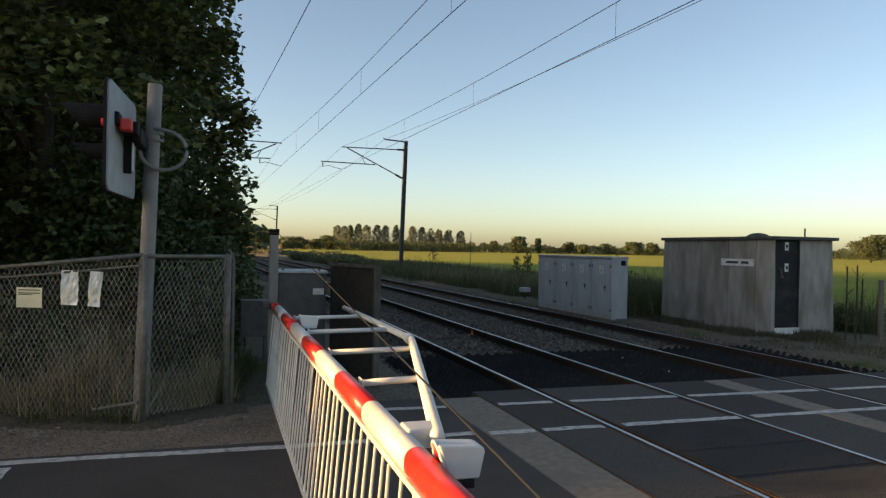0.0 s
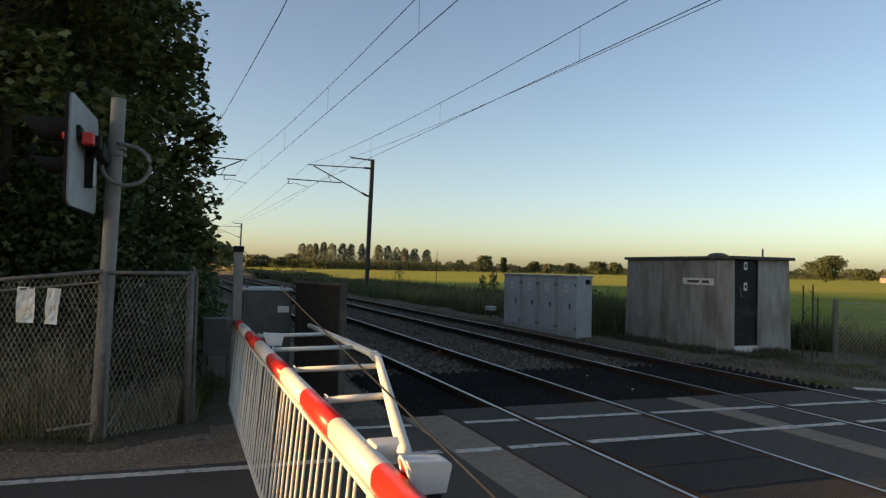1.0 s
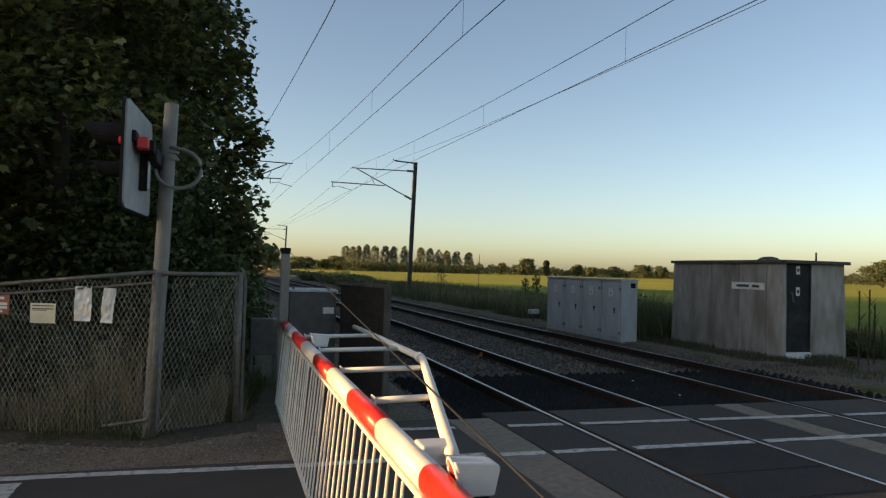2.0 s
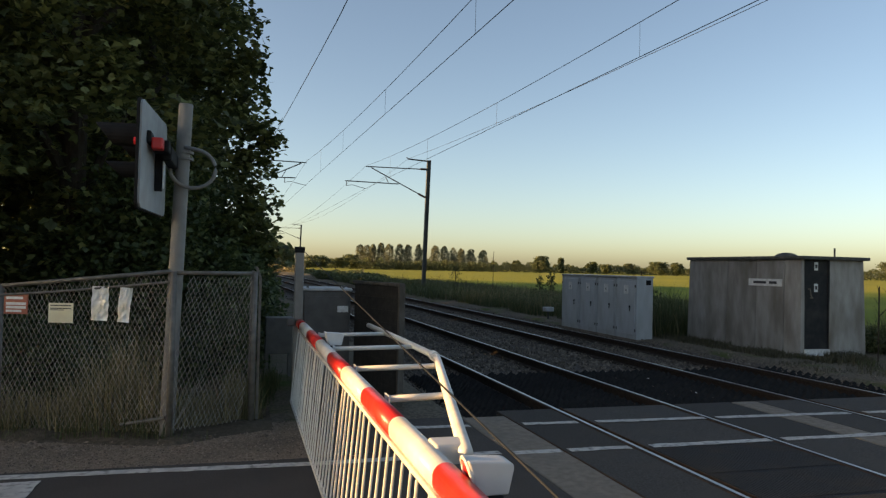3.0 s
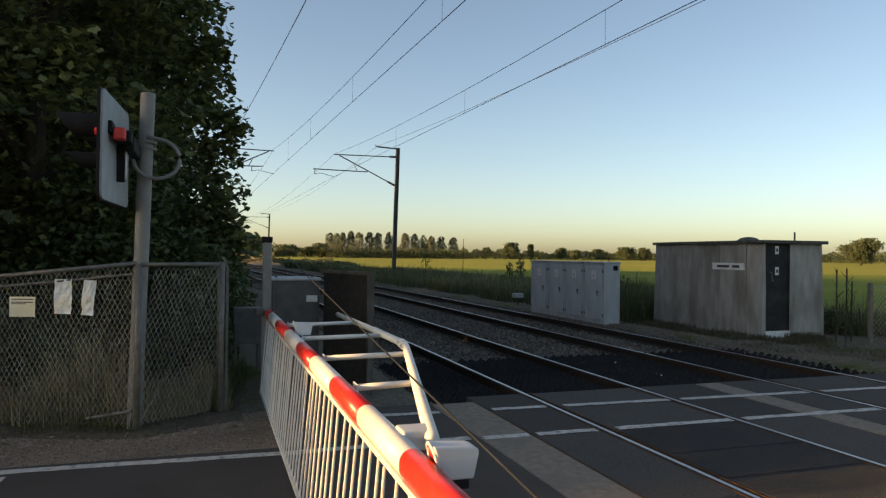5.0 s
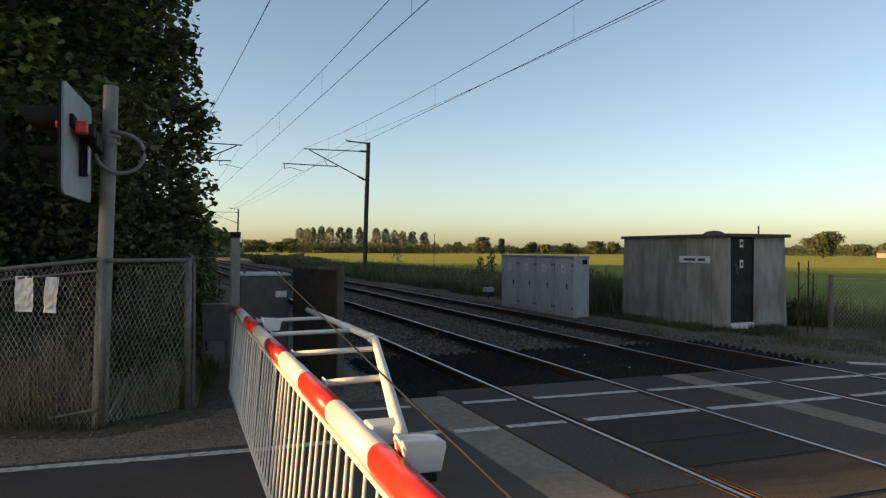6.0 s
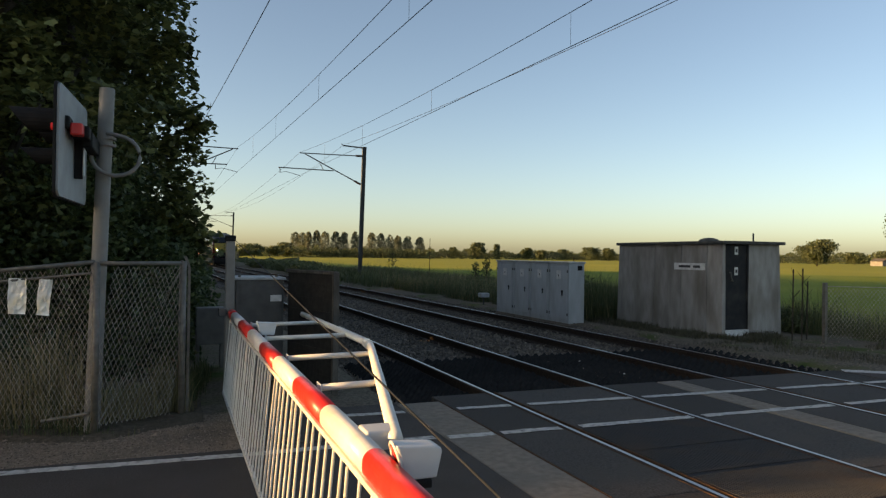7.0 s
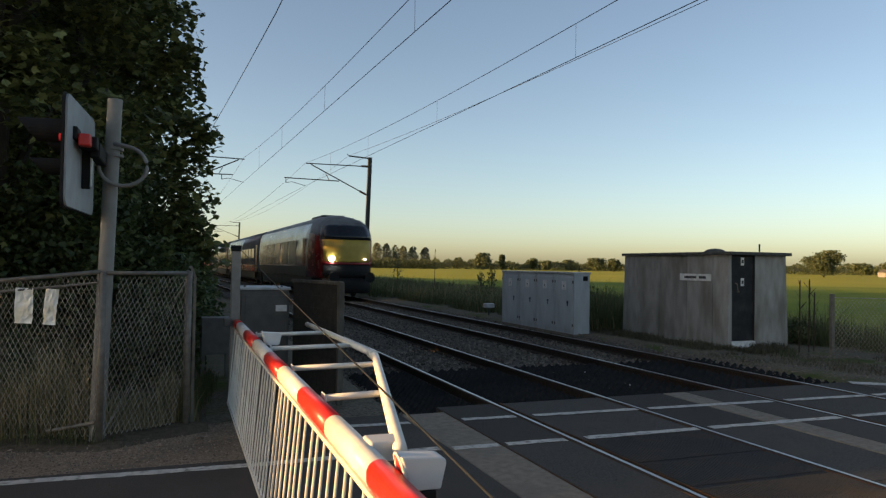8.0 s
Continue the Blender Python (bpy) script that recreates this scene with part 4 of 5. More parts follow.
# ---- trackside equipment ----
def build_cabinets():
    for i, (y0, y1) in enumerate(((18.0, 19.12), (17.0, 17.96), (16.0, 16.96), (15.0, 15.96))):
        root = thing("location_cabinet", (9.2, (y0 + y1) / 2, -0.05), "pale grey-blue steel trackside cabinet with a locked door", "cabinet", "trackside cabinets")
        w = (y1 - y0) / 2
        bm = bmesh.new()
        box(bm, (0, -w, 0), (0.45, w, 1.5), 0.01)
        part("body", bm, CABINET, root)
        bm = bmesh.new()
        box(bm, (-0.03, -w - 0.012, 1.5), (0.48, w + 0.012, 1.55), 0.012)
        part("roof", bm, CABINET_TOP, root)
        bm = bmesh.new()
        box(bm, (-0.022, -w + 0.07, 0.1), (0.0, w - 0.07, 1.42), 0.006)
        door = part("door", bm, CABINET, root)
        bm = bmesh.new()
        box(bm, (-0.05, -w + 0.25, 0.77), (-0.02, -w + 0.285, 0.82), 0.004)
        box(bm, (-0.045, -w + 0.26, 0.69), (-0.025, -w + 0.275, 0.78), 0.003)
        part("handle", bm, BLACK, door, "dark lock handle")
        for z in (0.22, 1.3):
            for s in (-1, 1):
                bm = bmesh.new()
                box(bm, (-0.03, s * (w - 0.045) - 0.01, z - 0.035), (-0.0, s * (w - 0.045) + 0.01, z + 0.035), 0.003)
                part("hinge", bm, MACHINE_GREY, root, "grey steel hinge")
        bm = bmesh.new()
        box(bm, (-0.028, -0.13, 1.1), (-0.021, 0.08, 1.32), 0.002)
        part("label_plate", bm, SIGN_WHITE, door, "small white plate with a dark mark")
        bm = bmesh.new()
        box(bm, (-0.031, -0.05, 1.17), (-0.027, -0.01, 1.22))
        part("mark_bar", bm, INK, door)
        bm = bmesh.new()
        box(bm, (0.0, -w, -0.12), (0.44, w, 0.0), 0.008)
        part("plinth", bm, CONCRETE_EDGE, root)
    bm = bmesh.new()
    box(bm, (9.45, 14.984, 1.28), (9.58, 14.9975, 1.4), 0.003)
    tagged(part("cabinet_vent", bm, BLACK), "small dark vent plate on a cabinet end", "vent")
    mk = thing("track_marker", (9.8, 21.4, -0.08), "small white track marker on a short post", "marker")
    bm = bmesh.new()
    box(bm, (-0.02, -0.02, 0), (0.02, 0.02, 0.4), 0.003)
    part("post", bm, MAST_STEEL, mk)
    bm = bmesh.new()
    box(bm, (-0.16, -0.14, 0.3), (0.16, 0.12, 0.45), 0.025)
    part("head", bm, CABINET_TOP, mk)


def build_hut():
    x0, x1, y0, y1, z1 = 10.83, 12.42, 11.55, 15.2, 1.93
    root = thing("concrete_hut", (x0, y0, -0.05), "small grey precast concrete hut with flat roof and dark door", "hut")
    lx, ly, h = x1 - x0, y1 - y0, z1 + 0.05
    # long walls in precast panels
    seams = [0.0, 0.46, 1.28, 2.2, ly]
    for side in (0, 1):
        for a, b in zip(seams, seams[1:]):
            bm = bmesh.new()
            xx = 0.0 if side == 0 else lx - 0.1
            off = rng.uniform(-0.006, 0.006)
            box(bm, (xx + off, a + 0.006, 0), (xx + 0.1 + off, b - 0.006, h), 0.012)
            part("wall_panel", bm, CONCRETE, root)
    bm = bmesh.new()
    box(bm, (0.1, ly - 0.1, 0), (lx - 0.1, ly, h), 0.01)
    part("end_wall", bm, CONCRETE, root)
    # door wall
    d0, d1 = 0.08, 0.72
    bm = bmesh.new()
    box(bm, (d1, 0.0, 0), (lx - 0.1, 0.1, h), 0.012)
    part("wall_panel", bm, CONCRETE, root)
    bm = bmesh.new()
    box(bm, (d0, 0.03, 0.16), (d1, 0.075, h - 0.01), 0.006)
    door = part("door", bm, DOOR_DARK, root, "dark painted steel door")
    bm = bmesh.new()
    box(bm, (d0 - 0.0, -0.02, 0.02), (d1 + 0.0, 0.1, 0.155), 0.01)
    part("door_step", bm, SIGN_WHITE, root, "pale concrete door step")
    for a in (d0 - 0.0, d1 - 0.035):
        bm = bmesh.new()
        box(bm, (a, 0.0, 0.16), (a + 0.035, 0.03, h - 0.01), 0.004)
        part("door_frame", bm, DOOR_DARK, root)
    bm = bmesh.new()
    bent_tube(bm, [(d0 + 0.13, 0.03, 1.38), (d0 + 0.12, -0.03, 1.38), (d0 + 0.14, -0.03, 1.25), (d0 + 0.18, -0.03, 1.2), (d0 + 0.18, 0.03, 1.2)], 0.012, 8)
    part("handle", bm, GALVANISED, door, "bare metal pull handle")
    for za, zb in ((1.76, 1.93), (1.32, 1.49)):
        bm = bmesh.new()
        box(bm, (d0 + 0.27, 0.022, za), (d0 + 0.36, 0.029, zb), 0.002)
        plate = part("door_plate", bm, SIGN_WHITE, door, "small white plate")
        bm = bmesh.new()
        box(bm, (d0 + 0.29, 0.018, za + 0.05), (d0 + 0.34, 0.0215, zb - 0.05))
        part("print_bar", bm, INK, door)
    bm = bmesh.new()
    outline = [(-0.06, -0.1), (lx * 0.35, -0.1), (lx + 0.07, -0.1), (lx + 0.07, ly + 0.06), (-0.06, ly + 0.06)]
    prism(bm, outline, 2, h, h + 0.07)
    bmesh.ops.bevel(bm, geom=bm.edges[:], offset=0.012, segments=2, affect="EDGES", profile=0.5)
    roof = part("roof", bm, ROOF_CONCRETE, root, "weathered flat concrete roof slab")
    bm = bmesh.new()
    bmesh.ops.create_uvsphere(bm, u_segments=14, v_segments=8, radius=0.24, matrix=Matrix.Translation((0.45, 0.9, h + 0.06)) @ Matrix.Diagonal((1, 1, 0.42, 1)))
    part("roof_vent", bm, ROOF_CONCRETE, roof, "low domed roof vent", smooth=True)
    bm = bmesh.new()
    tube(bm, (lx - 0.25, 0.5, h + 0.05), (lx - 0.25, 0.5, h + 0.27), 0.018, sides=8)
    part("roof_rod", bm, MAST_STEEL, roof)
    # walls lean slightly inwards towards the roof
    for ob in root.children:
        if ob.name.split(".")[0] in ("wall_panel", "end_wall"):
            for v in ob.data.vertices:
                k = 0.055 * (1 - v.co.z / h)
                v.co.x += k if v.co.x > lx / 2 else -k * 0.4
                v.co.y += k if v.co.y > ly / 2 else -k * 0.3 * (v.co.y < 0.2)
    # name board with unreadable lettering
    bm = bmesh.new()
    box(bm, (-0.03, 0.5, 1.41), (-0.008, 1.49, 1.565), 0.004)
    plate = part("name_board", bm, SIGN_WHITE, root, "white board with dark lettering bars")
    for a, b in ((0.64, 0.86), (0.95, 1.33)):
        bm = bmesh.new()
        box(bm, (-0.034, a, 1.46), (-0.031, b, 1.515))
        part("lettering_bar", bm, INK, plate)


# ---- overhead line ----
def build_masts():
    def mast(x, y, side, wire_x, label, beyond=1.4):
        root = thing("overhead_line_mast", (x, y, -0.4), label, "mast", "overhead line masts")
        bm = bmesh.new()
        # H section column with a slight rake
        lean = side * 0.22
        for (a0, a1, b0, b1) in ((-0.11, 0.11, -0.13, -0.11), (-0.11, 0.11, 0.11, 0.13), (-0.012, 0.012, -0.11, 0.11)):
            vs = box(bm, (b0 if b1 - b0 < 0.1 else b0, a0, 0), (b1, a1, 9.5))
            for v in vs:
                v.co.x += lean * v.co.z / 9.5
        part("column", bm, MAST_STEEL, root)
        top = lean
        s = -side
        bm = bmesh.new()
        tube(bm, (top, 0, 9.42), (top + s * 1.5, 0, 9.5), 0.05, sides=8)
        tube(bm, (top + s * 1.5, 0, 9.5), (top + s * 1.62, 0, 9.62), 0.03, sides=8)
        part("top_arm", bm, MAST_STEEL, root)
        wx = wire_x - x
        bm = bmesh.new()
        tube(bm, (top, 0, 8.85), (wx, 0, 8.8), 0.035, sides=8)
        part("upper_arm", bm, MAST_STEEL, root)
        bm = bmesh.new()
        tube(bm, (top * 0.7, 0, 6.8), (wx - s * 0.35, 0, 8.75), 0.038, sides=8)
        part("diagonal_arm", bm, MAST_STEEL, root)
        bm = bmesh.new()
        g = beyond - 0.1
        tube(bm, (wx - s * 2.3, 0, 7.72), (wx + s * (beyond if beyond > 0 else -0.7), 0, 7.75), 0.035, sides=8)
        tube(bm, (wx + s * g, 0, 7.75), (wx + s * g, 0, 7.4), 0.025, sides=8)
        bent_tube(bm, [(wx + s * g, 0, 7.42), (wx + s * g * 0.7, 0, 7.5), (wx + s * 0.0, 0, 7.28)], 0.018, 6)
        tube(bm, (wx - s * 1.6, 0, 7.74), (wx - s * 1.35, 0, 8.2), 0.022, sides=6)
        part("registration_arm", bm, MAST_STEEL, root)
        bm = bmesh.new()
        tube(bm, (top + s * 0.15, 0, 8.85), (top + s * 0.6, 0, 8.85), 0.075, sides=10)
        part("insulator", bm, INSULATOR, root)
        bm = bmesh.new()
        dv = Vector((wx - s * 0.35 - top * 0.7, 0, 1.95)).normalized()
        p = Vector((top * 0.7, 0, 6.8))
        tube(bm, p + dv * 0.2, p + dv * 0.7, 0.075, sides=10)
        part("insulator", bm, INSULATOR, root)
        tube_base = bmesh.new()
        box(tube_base, (-0.3, -0.3, -0.3), (0.3, 0.3, 0.06), 0.02)
        part("footing", tube_base, CONCRETE_EDGE, root)
    mast(12.05, 47.0, 1, 7.83, "dark steel overhead line mast with cantilever arm")
    mast(-0.35, 47.0, -1, 3.84, "dark steel overhead line mast partly hidden by trees", -1.3)
    mast(10.0, 133.0, 1, 4.9, "distant dark steel overhead line mast")


def build_wires():
    def wire(name, pts, r, label):
        bm = bmesh.new()
        out = []
        for (a, b, sag) in pts:
            a, b = Vector(a), Vector(b)
            for t in np.linspace(0, 1, 16):
                p = a.lerp(b, t)
                p.z -= sag * 4 * t * (1 - t)
                out.append(p)
        bent_tube(bm, out, r, 5)
        return tagged(part(name, bm, WIRE, smooth=True), label, "overhead wire", "overhead wires")
    lab = "thin dark overhead line wire"
    for x47, x0, far_x, up in ((3.84, 4.2, 0.6, 0.1), (7.83, 7.58, 4.9, 0.0)):
        mess = lambda y: 6.58 + up + 0.00084 * y * y
        cont = lambda y: 5.67 + up * 0.7 + 0.0258 * y
        line = lambda y: x0 + (x47 - x0) * y / 47
        ys = np.linspace(47, -10, 20)
        for name, f, far_z in (("messenger_wire", mess, 8.3), ("contact_wire", cont, 6.7)):
            pts = []
            for t in np.linspace(0, 1, 14)[:-1]:
                y = 133 + (47 - 133) * t
                sag = 1.3 if name[0] == "m" else 0.1
                pts.append((far_x + (x47 - far_x) * t, y, far_z + (f(47) - far_z) * t - sag * 4 * t * (1 - t)))
            pts += [(line(y), y, f(y)) for y in ys]
            bm = bmesh.new()
            bent_tube(bm, pts, 0.0085, 5)
            tagged(part(name, bm, WIRE, smooth=True), lab, "overhead wire", "overhead wires")
        for y in (38.5, 30.0, 21.0, 12.5, 4):
            bm = bmesh.new()
            tube(bm, (line(y), y, cont(y)), (line(y), y, mess(y)), 0.004, sides=4)
            tagged(part("dropper", bm, WIRE), "thin vertical dropper between overhead wires", "overhead wire", "droppers")
    wire("return_wire", [((8.4, 133, 9.2), (10.79, 47, 9.13), 1.2), ((10.79, 47, 9.13), (11.3, 28, 8.36), 0.06), ((11.3, 28, 8.36), (11.9, -8, 7.7), 0.1)], 0.009, lab)
    wire("return_wire", [((0.0, 133, 9.0), (1.2, 47, 9.2), 1.2), ((1.2, 47, 9.2), (2.05, 17, 7.65), 0.1), ((2.05, 17, 7.65), (2.7, -8, 7.5), 0.05)], 0.012, lab)


# ---- plants ----
LEAF_SHAPE = np.array([(0, -0.5, 0), (0.32, -0.28, 0.05), (0.5, 0.12, 0.08), (0.2, 0.18, 0.03), (0, 0.55, -0.06), (-0.2, 0.18, 0.03), (-0.5, 0.12, 0.08), (-0.32, -0.28, 0.05)])
LEAF_FACES = [(0, 1, 2, 3), (0, 3, 4), (0, 4, 5), (0, 5, 6, 7)]
SIMPLE_SHAPE = np.array([(0, -0.5, 0), (0.4, 0.0, 0.08), (0, 0.55, -0.05), (-0.4, 0.0, 0.08)])
SIMPLE_FACES = [(0, 1, 2), (0, 2, 3)]


def turns(n, flat=0.6):
    """Random leaf turns, mostly hanging outward."""
    a = rng.uniform(0, math.tau, n)
    b = rng.normal(0, flat, n)
    c = rng.normal(0.3, flat, n)
    ca, sa, cb, sb, cc, sc = np.cos(a), np.sin(a), np.cos(b), np.sin(b), np.cos(c), np.sin(c)
    o, z = np.ones(n), np.zeros(n)
    A = np.stack([ca, -sa, z, sa, ca, z, z, z, o], 1).reshape(n, 3, 3)
    B = np.stack([o, z, z, z, cb, -sb, z, sb, cb], 1).reshape(n, 3, 3)
    C = np.stack([cc, z, sc, z, o, z, -sc, z, cc], 1).reshape(n, 3, 3)
    return A @ B @ C


def leaves(name, centres, size, mat, parent=None, simple=False, flat=0.6):
    shape, fs = (SIMPLE_SHAPE, SIMPLE_FACES) if simple else (LEAF_SHAPE, LEAF_FACES)
    n = len(centres)
    s = size * rng.uniform(0.6, 1.3, n)
    v = np.einsum("nij,kj->nki", turns(n, flat), shape) * s[:, None, None] + np.asarray(centres)[:, None, :]
    verts = v.reshape(-1, 3).tolist()
    k = len(shape)
    faces = [tuple(i * k + j for j in f) for i in range(n) for f in fs]
    return heap(name, verts, faces, mat, parent)


def blob_points(n, centre, radius, shell=0.55, clumps=40, spread=0.22):
    """Points in clumps over an uneven rounded body."""
    d = rng.normal(size=(clumps, 3))
    d /= np.linalg.norm(d, axis=1)[:, None]
    r = rng.uniform(shell, 1.0, clumps) ** 0.6
    cc = d * r[:, None] * np.asarray(radius)
    which = rng.integers(0, clumps, n)
    p = cc[which] + np.clip(rng.normal(size=(n, 3)), -1.7, 1.7) * (np.asarray(radius) * spread if np.isscalar(spread) else np.asarray(spread))
    return p + np.asarray(centre)


def trunk_mesh(bm, base, top, r0, r1, limbs, reach):
    base, top = Vector(base), Vector(top)
    tube(bm, base, base.lerp(top, 0.5), r0, (r0 + r1) / 2, sides=10)
    tube(bm, base.lerp(top, 0.5), top, (r0 + r1) / 2, r1, sides=10)
    for k in range(limbs):
        t = 0.3 + 0.65 * k / limbs
        p = base.lerp(top, t)
        a = rng.uniform(0, math.tau)
        q = p + Vector((math.cos(a) * reach[0], math.sin(a) * reach[1], reach[2] * rng.uniform(0.4, 1.0)))
        mid = p.lerp(q, 0.5) + Vector((0, 0, 0.15))
        tube(bm, p, mid, r0 * 0.4, r0 * 0.26, sides=6)
        tube(bm, mid, q, r0 * 0.26, r0 * 0.08, sides=6)


def build_near_trees():
    def tree(x, y, h, crown, n, size, label, clumps, low=0.6, simple=False, sprays=()):
        root = thing("broadleaf_tree", (x, y, 0), label, "tree")
        bm = bmesh.new()
        trunk_mesh(bm, (0, 0, -0.1), (0.1, 0.1, h * 0.75), 0.22, 0.07, 9, (crown[0] * 0.75, crown[1] * 0.75, crown[2] * 0.5))
        part("trunk", bm, BARK, root)
        pts = blob_points(n, (0, 0, low + crown[2]), crown, 0.5, clumps, 0.15 if simple else (0.27, 0.27, 0.11))
        if not simple:
            # hollows between the boughs
            keep = [noise.noise((p[0] * 0.85 + x, p[1] * 0.85 + y, p[2] * 1.1)) > -0.12 for p in pts]
            pts = pts[np.array(keep)]
            # bare, shaded stems below the crown on the lane side
            pts = pts[(pts[:, 2] > 1.9 + 0.25 * np.sin(pts[:, 0] * 2.3)) | (pts[:, 0] + x > -1.5) | (rng.random(len(pts)) < 0.12)]
        pts[:, 2] = np.maximum(pts[:, 2], 0.25)
        extra = [blob_points(k, c, r, 0.1, 14, 0.3) for c, r, k in sprays]
        leaves("crown", np.concatenate([pts, *extra]), size, LEAF, root, simple, 0.6 if simple else 0.45)
    dark, deep = "tall dark green sycamore with dense leaves", "hidden dark green broadleaf tree added to block the low sun"
    line_side = "dark green broadleaf tree beside the railway"
    tree(-2.35, 10.6, 9.5, (2.0, 1.9, 4.6), 42000, 0.122, dark, 430, sprays=[((2.55, 0.3, 3.7), (0.45, 0.5, 0.3), 420), ((2.45, 0.5, 3.2), (0.35, 0.4, 0.3), 300), ((2.3, 0.4, 4.6), (0.35, 0.4, 0.4), 350), ((2.3, 0.5, 2.0), (0.5, 0.5, 0.35), 600), ((2.55, 0.6, 1.75), (0.45, 0.5, 0.28), 450), ((2.5, 0.7, 2.5), (0.3, 0.4, 0.3), 250)])
    tree(-4.8, 11.0, 10, (2.3, 2.2, 5.0), 34000, 0.128, "tall dark green sycamore in deep shade", 380)
    tree(-1.95, 14.5, 8, (2.1, 2.2, 4.2), 26000, 0.138, line_side, 330)
    # hidden and out-of-view trees, added to keep the sun off cabinets and hut
    for x, y in ((-8.5, 12.5), (-14.5, 12.5), (-21.5, 12.5), (-29.0, 12.5), (-12.0, 19.0), (-20.0, 20.0)):
        tree(x, y, 10, (3.4, 3.4, 5.0), 9000, 0.42, deep, 110, simple=True)
    # shrubs added out of view to shade the far half of the boom
    for x in (-5.8, -9.5, -13.5, -18.0, -23.0, -28.0):
        tree(x, 9.1, 4.5, (2.3, 1.7, 2.3), 6000, 0.3, "out-of-view lane-side shrub tree added to shade the far boom", 80, 0.1, True)
    # one more hidden tree added as a sun block
    tree(-6.5, 15.5, 10, (3.0, 2.0, 5.0), 9000, 0.36, deep, 110, simple=True)
    tree(-3.4, 20.0, 8, (2.7, 3.0, 4.3), 11000, 0.3, line_side, 110, simple=True)
    for k in range(10):
        y = 28.0 + k * 8.5
        tree(-5.2 - 0.055 * (y - 28), y, 9, (3.2, 4.6, 4.6), 11000, 0.48, line_side, 120, simple=True)
    # thick growth below the line-side trees, mostly hidden, added to block low sun
    n = 22000
    yy = 15.5 + 100 * rng.random(n)
    xx = np.array([-4.0 + track_shift(v) for v in yy]) + rng.normal(0, 0.9, n).clip(-1.8, 1.5)
    zz = 3.0 * rng.random(n) * (0.8 + 0.3 * np.sin(yy * 0.7))
    tagged(leaves("sun_blocking_growth", np.stack([xx, yy, zz], 1), 0.36, LEAF_HEDGE, None, True, 1.0), "mostly hidden undergrowth added to block low sun below the line-side trees", "undergrowth", kind="stuff")
    # undergrowth along the fence and the line
    def bush(x, y, r, n, size, label="dark green bramble bush behind the fence", mat=None):
        root = thing("bush", (x, y, 0), label, "bush")
        if y < 14 and size > 0.08:
            n, size = int(n * 1.7), size * 0.72
        pts = blob_points(n, (0, 0, r[2] * 0.9), r, 0.3, 60, 0.2)
        pts[:, 2] = np.maximum(pts[:, 2], 0.03)
        leaves("foliage", pts, size, mat or LEAF_HEDGE, root)
        bm = bmesh.new()
        for k in range(7):
            a = rng.uniform(0, math.tau)
            tube(bm, (0.08 * math.cos(a), 0.08 * math.sin(a), 0), (r[0] * 0.6 * math.cos(a), r[1] * 0.6 * math.sin(a), r[2]), 0.015, 0.006, sides=5)
        part("stems", bm, BARK, root)
    bush(-0.35, 10.6, (0.75, 1.2, 1.0), 6500, 0.1)
    bush(-0.1, 12.8, (0.7, 1.3, 1.1), 6000, 0.1, "dark green bush beside the railway")
    mound = "low olive bramble mound beside the railway"
    for x, y, r, n in ((10.9, 18.3, (0.6, 1.1, 0.5), 3500), (12.2, 20.6, (0.9, 1.3, 0.6), 3500), (9.9, 57.0, (1.1, 3.0, 0.36), 3500), (10.8, 65.0, (1.5, 4.0, 0.4), 3500), (12.8, 74.0, (2.0, 4.0, 0.42), 3500), (9.6, 84.0, (1.4, 4.5, 0.42), 3500)):
        bush(x, y, r, n, 0.1 if y < 30 else 0.22, mound, LEAF_MOUND)
    weeds = "low green nettles and weeds at the field's edge"
    for x, y, r, n in ((12.4, 17.2, (0.7, 0.8, 0.4), 3000), (13.0, 12.2, (0.4, 0.8, 0.3), 1500), (11.4, 25.5, (0.8, 1.6, 0.4), 3000)):
        bush(x, y, r, n, 0.055, weeds, LEAF_MOUND)
    bush(-2.6, 9.3, (1.4, 0.8, 0.5), 3500, 0.09)
    bush(-0.15, 11.4, (0.6, 0.8, 1.05), 5500, 0.11, "dark green bush beside the railway")
    bush(-1.3, 10.2, (1.1, 0.9, 1.5), 8000, 0.11)
    bush(-0.75, 12.2, (0.8, 1.1, 1.7), 7000, 0.11, "tall dark green bush beside the railway")
    bush(-0.2, 16.5, (0.9, 2.0, 1.1), 5000, 0.13, "dark green bush beside the railway")
    bush(0.0, 21.5, (0.9, 2.6, 1.0), 5000, 0.15, "dark green bush beside the railway")
    bush(-0.4, 28.0, (1.1, 3.5, 1.1), 5000, 0.18, "dark green bush beside the railway")


def blades(name, pts, heights, mat, label, lean=0.35, width=0.008):
    n = len(pts)
    a = rng.uniform(0, math.tau, n)
    b = rng.uniform(0, math.tau, n)
    l = rng.normal(0, lean, n) * heights
    verts, faces = [], []
    for i in range(n):
        x, y, z = pts[i]
        w = width * (0.7 + 0.6 * ((i * 37) % 10) / 10)
        dx, dy = math.cos(a[i]) * w, math.sin(a[i]) * w
        tx, ty = math.cos(b[i]) * l[i], math.sin(b[i]) * l[i]
        h = heights[i]
        k = len(verts)
        verts += [(x - dx, y - dy, z), (x + dx, y + dy, z), (x + tx * 0.35 + dx * 0.7, y + ty * 0.35 + dy * 0.7, z + h * 0.6), (x + tx * 0.35 - dx * 0.7, y + ty * 0.35 - dy * 0.7, z + h * 0.6), (x + tx, y + ty, z + h)]
        faces += [(k, k + 1, k + 2, k + 3), (k + 3, k + 2, k + 4)]
    return tagged(heap(name, verts, faces, mat), label, "grass", kind="stuff")


